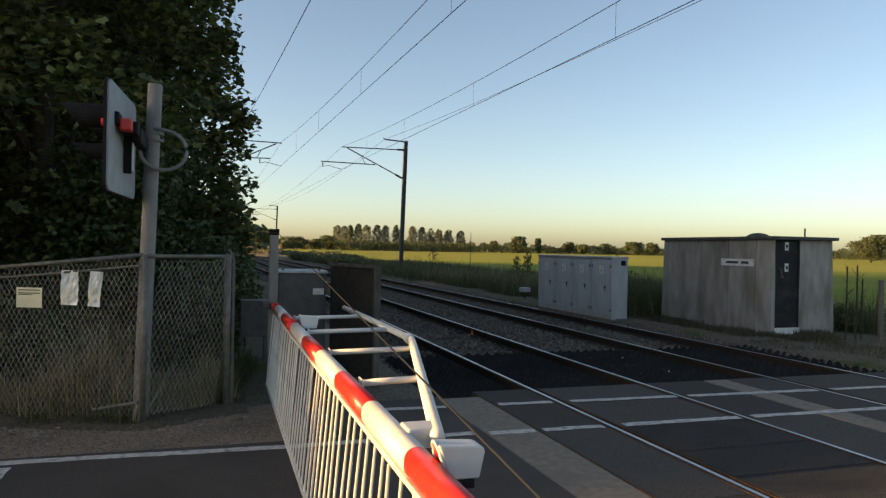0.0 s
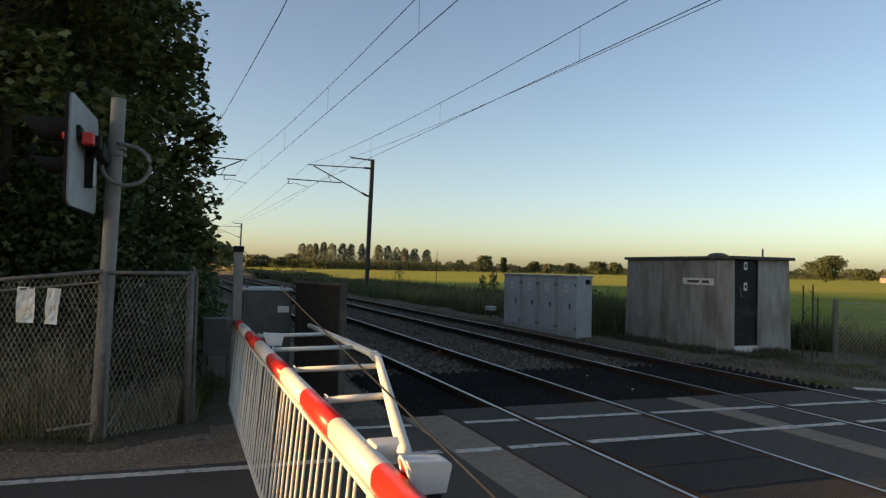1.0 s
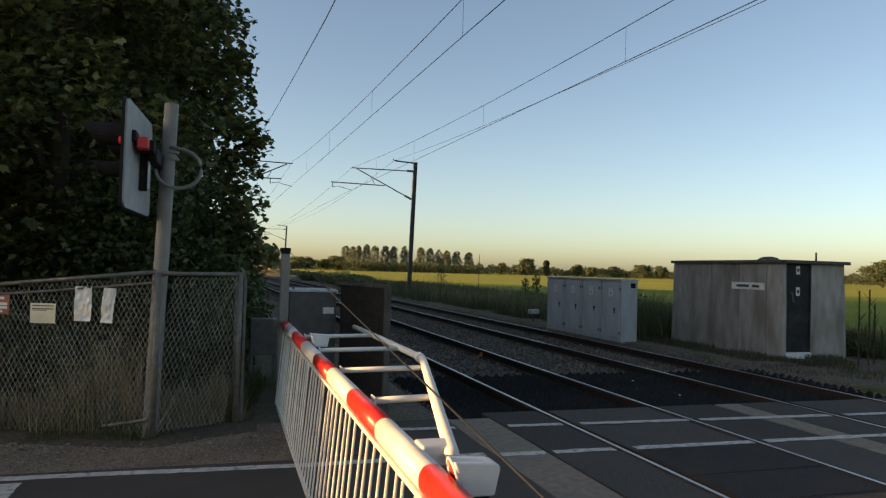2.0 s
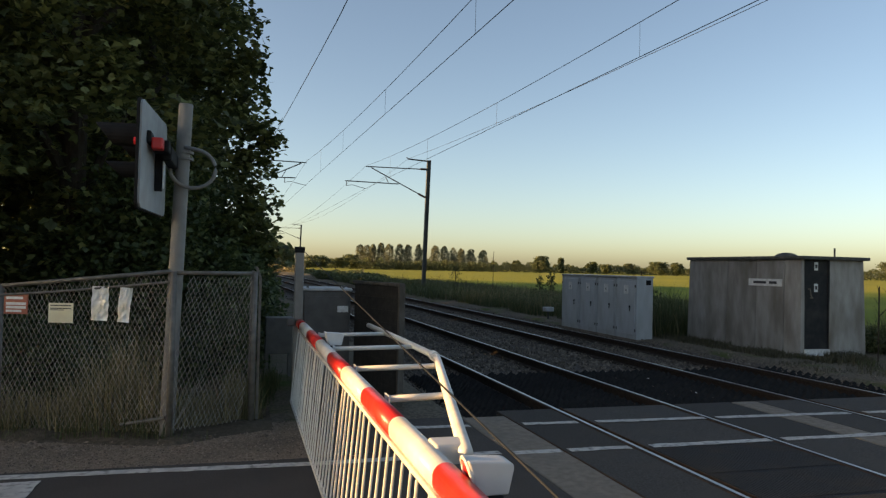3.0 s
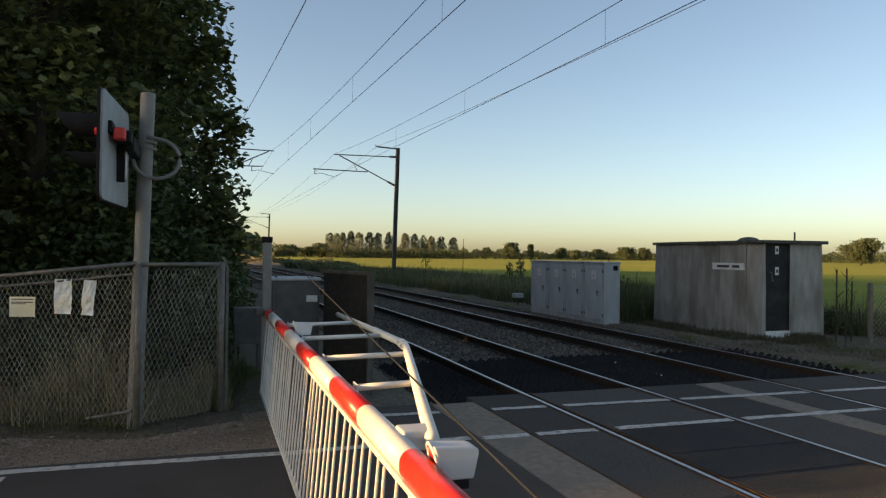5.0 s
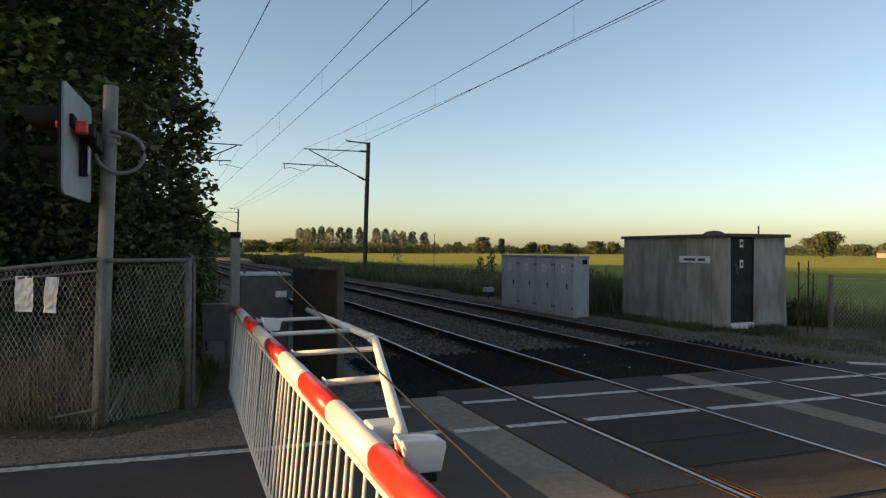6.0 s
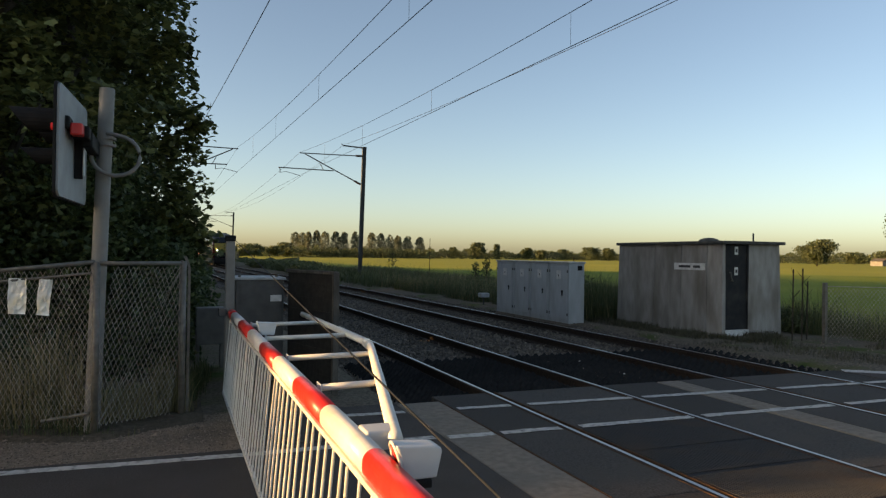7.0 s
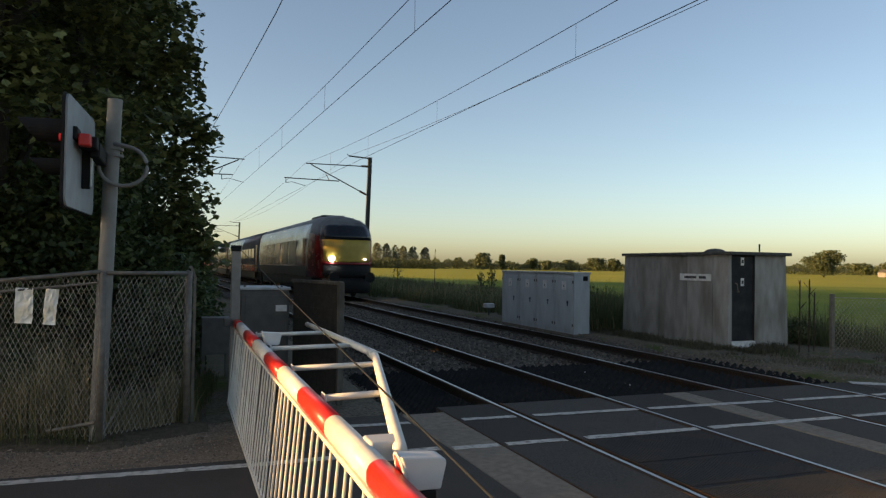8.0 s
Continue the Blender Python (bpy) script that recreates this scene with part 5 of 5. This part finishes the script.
def build_grass():
    def area(n, x0, x1, y0, y1, hmin, hmax, name, mat, label, patch=0.0, width=0.008, lean=0.3, keep_off=False):
        pts, hs = [], []
        while len(pts) < n:
            x, y = rng.uniform(x0, x1), rng.uniform(y0, y1)
            v = noise.noise((x * 0.8, y * 0.8, 3.3))
            if v < patch or (keep_off and x < 12.7 and 10.5 < y < 15.4):
                continue
            pts.append((x + track_shift(y) * 0, y, ground_z(x, y) - 0.01))
            hs.append(rng.uniform(hmin, hmax) * (0.75 + 0.6 * max(0, v)))
        blades(name, pts, np.array(hs), mat, label, lean, width)
    # behind and through the near fence
    def along(n, a, b, depth, hmin, hmax, name, mat, label):
        pts, hs = [], []
        for _ in range(n):
            t = rng.random()
            x = a[0] + (b[0] - a[0]) * t + rng.normal(0, 0.05)
            y = a[1] + (b[1] - a[1]) * t + abs(rng.normal(0, depth)) - 0.04
            v = 0.6 + 0.8 * max(0, noise.noise((x * 2.5, 0.5, 1)) + 0.25)
            pts.append((x, y, -0.02))
            hs.append(rng.uniform(hmin, hmax) * v)
        blades(name, pts, np.array(hs), mat, label, 0.28, 0.0045)
    along(3800, (-4.5, 7.95), (-0.7, 6.9), 0.3, 0.2, 0.8, "dry_grass", DRY_GRASS, "tall dry straw-coloured grass behind the fence")
    along(700, (-4.5, 7.75), (-0.4, 6.66), 0.1, 0.04, 0.22, "verge_tufts", GRASS, "small green tufts at the fence foot")
    along(2600, (-4.5, 7.95), (-0.7, 6.9), 0.2, 0.08, 0.4, "fence_grass", GRASS, "green grass along the fence foot")
    along(1500, (-0.6, 7.0), (0.15, 7.35), 0.2, 0.15, 0.75, "dry_grass", DRY_GRASS, "tall dry grass inside the fence corner")
    area(26000, 9.9, 17, 12.5, 34, 0.15, 0.75, "rough_grass", GRASS, "rough green grass behind the trackside cabinets", -0.25, 0.009, 0.5, True)
    area(9000, 10, 18, 13, 36, 0.3, 1.0, "rough_dry_grass", DRY_GRASS, "tall dry grass stems beside the railway", 0.0, 0.006, 0.3, True)
    area(7000, 10.1, 14.5, 15.5, 21, 0.5, 1.3, "tall_grass", GRASS, "tall dark grass between the cabinets and the hut", -0.3, 0.007, 0.3)
    area(900, 12.5, 14.2, 9.6, 13, 0.4, 1.0, "tall_grass", GRASS, "tall grass beside the low fence", -0.2, 0.007, 0.3)
    area(1500, 11.5, 22, 22, 62, 0.6, 1.5, "weed_stems", DEAD_GRASS, "tall withered weed stems along the field edge", -0.05, 0.009, 0.2)
    area(26000, 9.2, 26, 34, 95, 0.3, 0.95, "far_rough_grass", GRASS, "rough tall grass along the railway boundary", -0.3, 0.024, 0.55)
    area(2200, 10.5, 14, 9.8, 16, 0.05, 0.22, "short_grass", GRASS, "short tufts of grass round the hut", 0.12, 0.007)
    area(5000, 12.6, 20, 5, 12, 0.06, 0.3, "fence_side_grass", GRASS, "green grass behind the low fence", -0.1, 0.01)
    area(2600, 9.9, 10.8, 11.3, 15.4, 0.04, 0.18, "withered_grass", DEAD_GRASS, "withered brown grass along the hut wall", -0.4, 0.007, 0.6)
    area(1800, 10.6, 12.6, 10.6, 11.5, 0.04, 0.2, "withered_grass_front", DEAD_GRASS, "withered brown grass before the hut door", -0.2, 0.007, 0.6)
    area(2500, 9.4, 13, 7.6, 10.8, 0.03, 0.14, "trodden_grass", DEAD_GRASS, "trodden brown grass beside the crossing", -0.1, 0.006, 0.7)
    along(900, (0.15, 7.6), (0.45, 9.8), 0.5, 0.08, 0.4, "post_grass", GRASS, "green weeds beside the barrier post")
    # tall weeds
    for x, y, h in ((11.7, 10.55, 1.4), (11.9, 10.5, 1.42), (12.15, 10.6, 1.15), (13.9, 38.0, 2.6), (10.6, 17.5, 1.5), (11.3, 18.2, 1.6)):
        root = thing("tall_weed", (x, y, ground_z(x, y)), "tall dark weed stem with withered leaves", "weed", "tall weeds")
        bm = bmesh.new()
        bent_tube(bm, [(0, 0, 0), (0.01, 0, h * 0.5), (0.03, 0.01, h)], 0.014, 6)
        for k in range(5):
            a = rng.uniform(0, math.tau)
            z = h * rng.uniform(0.5, 0.95)
            tube(bm, (0.02, 0, z), (0.02 + 0.12 * math.cos(a), 0.12 * math.sin(a), z + 0.15), 0.006, 0.003, sides=4)
        part("stem", bm, BARK, root)
        for k in range(3):
            z = h * (0.9 + 0.05 * k)
            tube(bm2 := bmesh.new(), (0.03, 0.01, z), (0.035, 0.012, z + 0.05), 0.016, 0.008, sides=6)
            part("seed_head", bm2, BARK, root)


def build_saplings():
    for x, y, h in ((16.2, 53.0, 2.0), (13.6, 29.5, 1.35), (14.6, 33.0, 1.2)):
        root = thing("sapling", (x, y, ground_z(x, y)), "thin dark sapling with sparse leaves at the field's edge", "sapling", "saplings")
        bm = bmesh.new()
        bent_tube(bm, [(0, 0, -0.05), (0.03, 0, h * 0.5), (0.06, 0.02, h)], 0.02, 6)
        tips = []
        for k in range(12):
            a, z = k * 2.4, h * (0.3 + 0.055 * k)
            tip = Vector((0.04 + 0.2 * h * (1.15 - k / 14) * 0.8 * math.cos(a), 0.2 * h * (1.15 - k / 14) * 0.8 * math.sin(a), z + 0.16 * h))
            tube(bm, (0.03, 0, z), tip, 0.009, 0.004, sides=5)
            tips.append(tip)
        part("stem", bm, BARK, root)
        pts = np.concatenate([np.asarray(t) + rng.normal(0, 0.09 * h / 2, (26, 3)) for t in tips])
        leaves("foliage", pts, 0.075, LEAF_HEDGE, root, True, 1.0)


def build_litter():
    for x, y, turn in ((6.06, 9.55, 20), (6.04, 8.31, 75)):
        bm = bmesh.new()
        for k, (a, b) in enumerate(((0.0, 0.03), (0.03, 0.055))):
            box(bm, (a * 0.6, -0.009, 0.004 * k), (b * 0.6, 0.009, 0.004 + 0.006 * k), 0.001)
        ob = tagged(part("litter", bm, PAPER), "small scrap of pale litter on the black guards", "litter", "litter")
        ob.matrix_world = Matrix.Translation((x, y, -0.052)) @ Matrix.Rotation(radians(turn), 4, "Z")


def at_azimuth(az, dist):
    return math.sin(radians(az)) * dist, math.cos(radians(az)) * dist


def build_far_trees():
    def poplar(az, el, dist, width):
        x, y = at_azimuth(az, dist)
        h = EYE + dist * math.tan(radians(el)) + 0.65
        root = thing("poplar_tree", (x, y, -0.65), "tall grey-green poplar in a distant row", "tree", "row of poplars")
        bm = bmesh.new()
        tube(bm, (0, 0, 0), (0, 0, h * 0.9), 0.35, 0.08, sides=6)
        part("trunk", bm, BARK, root)
        n = 4200
        t = rng.random(n)
        ang = rng.uniform(0, math.tau, n)
        prof = (4 * np.clip(t, 0.01, 0.99) * (1 - np.clip(t, 0.01, 0.99))) ** 0.38 * (1.08 - 0.25 * t)
        rr = width / 2 * prof * rng.uniform(0.15, 1.0, n) ** 0.6 * (1 + 0.2 * np.sin(ang * 3 + t * 9 + az))
        pts = np.stack([rr * np.cos(ang), rr * np.sin(ang), h * (0.12 + 0.88 * t)], 1)
        # upright boughs with gaps between them
        gap = np.array([noise.noise((p[0] * 0.55 + az * 7, p[1] * 0.55, p[2] * 0.28)) for p in pts])
        pts = pts[gap > -0.16]
        pts[:, :2] *= 1 + 0.35 * np.clip(gap[gap > -0.16], 0, 1)[:, None]
        leaves("crown", pts, 0.66, LEAF_POPLAR, root, True, 1.2)
    for az, el in ((9.19, 1.75), (9.75, 1.72), (10.22, 1.8), (10.89, 1.92), (11.57, 1.84), (12.39, 1.85), (13.07, 1.82), (13.98, 1.88), (15.32, 1.8), (16.1, 1.77), (16.84, 1.66), (17.49, 1.62), (18.28, 1.57), (19.26, 1.5)):
        poplar(az, el, 520 + rng.uniform(-6, 6), 7.4 + rng.uniform(-0.8, 0.8))

    def round_tree(az, el, dist, width, n=700, label="distant rounded green field tree"):
        x, y = at_azimuth(az, dist)
        h = EYE + dist * math.tan(radians(el)) + 0.65
        root = thing("field_tree", (x, y, -0.65), label, "tree", "distant field trees")
        bm = bmesh.new()
        trunk_mesh(bm, (0, 0, 0), (0, 0, h * 0.7), max(0.15, h * 0.03), 0.05, 6, (width * 0.3, width * 0.3, h * 0.2))
        part("trunk", bm, BARK, root)
        pts = blob_points(n, (0, 0, h * 0.56), (width / 2 * 0.85, width / 2 * 0.85, h * 0.42), 0.35, 26, 0.22)
        pts[:, 2] = np.clip(pts[:, 2], 0.2, h)
        leaves("crown", pts, dist * 0.0022, LEAF_FAR, root, True, 1.0)
    for az, el, dist, w in ((3.1, 1.35, 240, 9), (5.0, 0.75, 420, 16), (6.0, 0.8, 430, 12), (7.2, 0.6, 460, 16), (8.6, 0.9, 480, 16), (22.0, 0.75, 560, 8), (24.06, 1.1, 520, 15), (25.6, 1.0, 540, 5), (28.1, 0.7, 540, 9), (29.2, 0.6, 520, 7), (31.2, 0.62, 560, 12), (33.2, 0.8, 500, 15), (34.6, 0.75, 500, 9), (35.8, 0.85, 520, 5), (36.4, 0.85, 520, 5), (49.46, 1.5, 300, 14), (51.8, 0.6, 420, 13), (46.0, 0.45, 480, 18), (53.6, 0.7, 400, 14)):
        round_tree(az, el, dist, w, 6500 if az in (49.46, 3.1) else 2300)
    round_tree(54.95, 4.0, 120, 6.0, 6000, "dark green tree at the field's edge")
    # hedges and woods closing the fields, as one uncountable mass each
    def hedge(az0, az1, dist, h, n, name, label, size, mat=None):
        az = rng.uniform(az0, az1, n)
        d = dist + rng.normal(0, 6, n)
        top = h * (0.55 + 0.45 * np.array([noise.noise((a * 1.7, dist * 0.01, 0)) + 0.5 + 0.35 * noise.noise((a * 6.0, dist * 0.02, 5)) for a in az]).clip(0, 1.3))
        z = -0.65 + top * rng.random(n) ** 0.7
        pts = np.stack([np.sin(np.radians(az)) * d, np.cos(np.radians(az)) * d, z], 1)
        tagged(leaves(name, pts, size, mat or LEAF_FAR, None, True, 1.1), label, "hedge", kind="stuff")
    hedge(2, 62, 560, 8.0, 60000, "far_hedge", "distant dark green hedge and woods along the fields", 0.95)
    hedge(-40, 3, 600, 9.0, 5000, "far_wood", "distant woods beyond the railway", 2.4)
    hedge(60, 180, 700, 9.0, 6000, "far_wood_beyond", "distant woods round the fields", 3.0)
    hedge(8.2, 20.5, 505, 8.5, 15000, "poplar_underwood", "dark bushes under the poplar row", 0.85)
    hedge(4.6, 9.5, 170, 1.3, 6000, "scrub", "low scrub beside the railway", 0.55)
    hedge(1.6, 4.8, 165, 2.9, 5000, "dry_bank", "sunlit bank of dry orange-brown grass beside the railway", 0.4, DRY_GRASS)
    # roofs among the far trees
    for az in (53.4,):
        x, y = at_azimuth(az, 380)
        root = thing("farm_house", (x, y, -0.65), "distant low grey farm house with a brown roof", "house")
        bm = bmesh.new()
        box(bm, (-3, -3, 0), (3, 3, 2.2))
        part("wall", bm, CONCRETE, root)
        bm = bmesh.new()
        prism(bm, [(-3.3, 2.2), (3.3, 2.2), (0, 3.6)], 1, -3.2, 3.2)
        part("roof", bm, BROWN_PANEL, root)


# ---- the train ----
TRAIN_T8, TRAIN_SPEED = 32.1, 56.0
VEHICLES = []


def body_section(f):
    """Half outline of the body (x, z) from sill to roof crown, narrowed by f."""
    return [(1.28 * f, 0.95), (1.37 * f, 1.25), (1.38 * f, 2.4), (1.32 * f, 3.15), (1.16 * f, 3.66), (0.74 * f, 3.98), (0.0, 4.1)]


def build_train():
    def loft(bm, stations):
        """Skin through stations (y, list of x,z from left sill over the roof to right sill)."""
        rows = [[bm.verts.new((x, y, z)) for x, z in pts] for y, pts in stations]
        for a, b in zip(rows, rows[1:]):
            for k in range(len(a) - 1):
                f = bm.faces.new((a[k], a[k + 1], b[k + 1], b[k]))
                f.smooth = True
        for r in (rows[0], rows[-1]):
            bm.faces.new(r)
        bmesh.ops.recalc_face_normals(bm, faces=bm.faces[:])

    def ring(f=1.0, drop=0.0):
        h = body_section(f)
        h = [(x, z - drop * max(0, (z - 2.0) / 1.9)) for x, z in h]
        return [(-x, z) for x, z in h] + [(x, z) for x, z in h[-2::-1]]

    def bogie(root, y):
        bm = bmesh.new()
        for s in (-1, 1):
            box(bm, (s * 1.0 - 0.08, y - 1.6, 0.35), (s * 1.0 + 0.08, y + 1.6, 0.75), 0.04)
        box(bm, (-1.0, y - 0.3, 0.4), (1.0, y + 0.3, 0.8), 0.03)
        part("bogie_frame", bm, TRAIN_DARK, root)
        for dy in (-1.3, 1.3):
            for s in (-1, 1):
                bm = bmesh.new()
                tube(bm, (s * 0.7, y + dy, 0.46), (s * 0.83, y + dy, 0.46), 0.46, sides=20)
                part("wheel", bm, TRAIN_DARK, root)

    def vehicle(length, front):
        label = "high-speed train driving vehicle with a sloping yellow and red front" if front else "red and silver high-speed train coach with dark windows"
        root = thing("train_front_car" if front else "train_coach", (0, 0, 0), label, "train", "" if front else "train coaches")
        bm = bmesh.new()
        if front:
            st = [(0.62, ring(0.88, 1.3)), (0.78, ring(0.92, 0.85)), (1.15, ring(0.965, 0.34)), (1.6, ring(0.985, 0.14)), (2.2, ring(1.0, 0.04)), (3.0, ring()), (length - 0.2, ring())]
        else:
            st = [(0.2, ring()), (length - 0.2, ring())]
        loft(bm, st)
        for f in bm.faces:
            c = f.calc_center_median()
            if c.z > 3.5:
                f.material_index = 1
            elif front and c.y < 2.8:
                f.material_index = 1 if c.z > 3.1 else 2
        part("body", bm, [TRAIN_WHITE, TRAIN_ROOF, TRAIN_RED], root)
        for s in (-1, 1):
            bm = bmesh.new()
            box(bm, (s * 1.385 - 0.012, 3.2 if front else 0.4, 0.98), (s * 1.385 + 0.012, length - 0.4, 1.5), 0.004)
            part("side_stripe", bm, TRAIN_DARK if front else TRAIN_RED, root, "dark grey lower stripe" if front else "dark red lower stripe")
            bm = bmesh.new()
            box(bm, (s * 1.25 - 0.05, 2.2, 0.5), (s * 1.25 + 0.05, length - 2.2, 0.96), 0.02)
            part("underframe_skirt", bm, TRAIN_DARK, root)
            if front:
                spans = [(3.6, 4.3)] + [(6.2 + k * 2.6, 8.3 + k * 2.6) for k in range(5)]
                for k, (a, b) in enumerate(spans):
                    bm = bmesh.new()
                    zz = (1.0, 2.95) if k == 0 else (1.6, 2.9)
                    box(bm, (s * 1.372 - 0.012, a, zz[0]), (s * 1.372 + 0.012, b, zz[1]), 0.006)
                    part("door" if k == 0 else "side_grille", bm, TRAIN_RED if k == 0 else TRAIN_WHITE, root)
            else:
                y = 2.4
                while y < length - 3.4:
                    bm = bmesh.new()
                    box(bm, (s * 1.368 - 0.012, y, 1.98), (s * 1.368 + 0.012, y + 1.5, 2.75), 0.01)
                    part("window", bm, TRAIN_GLASS, root)
                    y += 1.85
                for y in (0.6, length - 1.5):
                    bm = bmesh.new()
                    box(bm, (s * 1.372 - 0.014, y, 1.0), (s * 1.372 + 0.014, y + 0.85, 2.98), 0.008)
                    part("door", bm, TRAIN_RED, root, "red passenger door")
        bogie(root, 3.4)
        bogie(root, length - 3.4)
        bm = bmesh.new()
        box(bm, (-1.1, 0.5 if front else 0.3, 0.35), (1.1, length - 0.4, 0.95), 0.04)
        part("underframe", bm, TRAIN_DARK, root)
        bm = bmesh.new()
        box(bm, (-0.95, length - 0.25, 1.0), (0.95, length + 0.3, 3.4), 0.05)
        part("gangway", bm, TRAIN_DARK, root)
        if front:
            # raked front: yellow lower face, dark windscreen, lights
            def skin(name, rows, mat, label="", thick=0.04, bow=0.36):
                """A bowed panel through rows of (z, half width, y at the middle)."""
                bm = bmesh.new()
                n = 12
                face = [[], []]
                for k in (0, 1):
                    for z, hw, y in rows:
                        face[k].append([bm.verts.new((hw * u, y + bow * abs(hw * u / 1.22) ** 2.4 + k * thick, z)) for u in np.linspace(-1, 1, n + 1)])
                for k in (0, 1):
                    for p, q in zip(face[k], face[k][1:]):
                        for i in range(n):
                            bm.faces.new((p[i], p[i + 1], q[i + 1], q[i])).smooth = True
                for i in range(n):
                    for r in (0, -1):
                        bm.faces.new((face[0][r][i], face[0][r][i + 1], face[1][r][i + 1], face[1][r][i]))
                for j in range(len(rows) - 1):
                    for i in (0, n):
                        bm.faces.new((face[0][j][i], face[0][j + 1][i], face[1][j + 1][i], face[1][j][i]))
                bmesh.ops.recalc_face_normals(bm, faces=bm.faces[:])
                return part(name, bm, mat, root, label)
            skin("front_panel", [(1.72, 0.98, 0.17), (1.8, 1.1, 0.16), (2.4, 1.16, 0.18), (2.78, 1.17, 0.22)], TRAIN_YELLOW, "yellow warning panel", 0.1)
            skin("windscreen", [(2.79, 1.15, 0.21), (3.0, 1.14, 0.29), (3.25, 1.09, 0.42), (3.42, 1.0, 0.54), (3.5, 0.86, 0.62)], TRAIN_GLASS, "dark raked windscreen", 0.1)
            skin("front_dome", [(2.74, 1.245, 0.27), (3.0, 1.225, 0.33), (3.25, 1.18, 0.46), (3.45, 1.1, 0.6), (3.62, 0.96, 0.78), (3.78, 0.74, 1.0)], TRAIN_ROOF, "grey rounded cab roof", 0.25)
            skin("nose_side", [(1.25, 1.2, 0.24), (1.7, 1.235, 0.22), (2.3, 1.25, 0.23), (2.78, 1.245, 0.27)], TRAIN_RED, "dark red nose", 0.25)
            skin("lower_valance", [(0.98, 1.12, 0.2), (1.15, 1.16, 0.17), (1.6, 1.16, 0.165)], BLACK, "dark lower front", 0.1)
            skin("red_band", [(1.6, 1.17, 0.15), (1.69, 1.17, 0.15)], TRAIN_RED, "thin dark red band", 0.06)
            skin("snow_plough", [(0.25, 1.1, 0.18), (0.6, 1.16, 0.1), (0.97, 1.16, 0.2)], BLACK, "", 0.3)
            bm = bmesh.new()
            box(bm, (-0.6, 3.4, 3.98), (0.6, 6.0, 4.14), 0.05)
            part("roof_pod", bm, TRAIN_DARK, root, "low dark roof pod")
            for s in (-1, 1):
                bm = bmesh.new()
                tube(bm, (s * 0.8, 0.21, 1.87), (s * 0.8, 0.4, 1.87), 0.1 if s < 0 else 0.05, sides=16)
                part("headlight", bm, HEADLIGHT if s < 0 else HEADLIGHT_DIM, root, "bright white headlight" if s < 0 else "small lit marker light")
                bm = bmesh.new()
                tube(bm, (s * 0.85, -0.5, 1.02), (s * 0.85, 0.3, 1.02), 0.09, sides=12)
                tube(bm, (s * 0.85, -0.56, 1.02), (s * 0.85, -0.5, 1.02), 0.24, sides=16)
                part("buffer", bm, BLACK, root)
        return root
    front = vehicle(21.0, True)
    VEHICLES.append((front, 0.0))
    coach = vehicle(23.0, False)
    VEHICLES.append((coach, 21.3))
    for k in range(1, 5):
        VEHICLES.append((copy_thing(coach, Matrix()), 21.3 + 23.3 * k))


def motions():
    for ob, back in VEHICLES:
        rows = []
        for k in range(33):
            t = k * 0.25
            y = TRAIN_T8 + (8.0 - t) * TRAIN_SPEED + back
            dx = track_shift(y + 20) - track_shift(y)
            rows.append((t, pose(TRACK_2 + track_shift(y), y, 0, 0, 0, math.degrees(math.atan2(-dx, 20)))))
        walk(ob, rows)


build_ground()
build_road()
build_crossing()
build_edge_angles()
build_markings()
build_rails()
build_ballast()
build_soil_bank()
build_pebbles()
build_guards()
build_barrier()
build_signal()
build_fences()
build_cabinets()
build_hut()
build_masts()
build_wires()
build_near_trees()
build_grass()
build_saplings()
build_litter()
build_far_trees()
build_train()
build_sleepers()
motions()
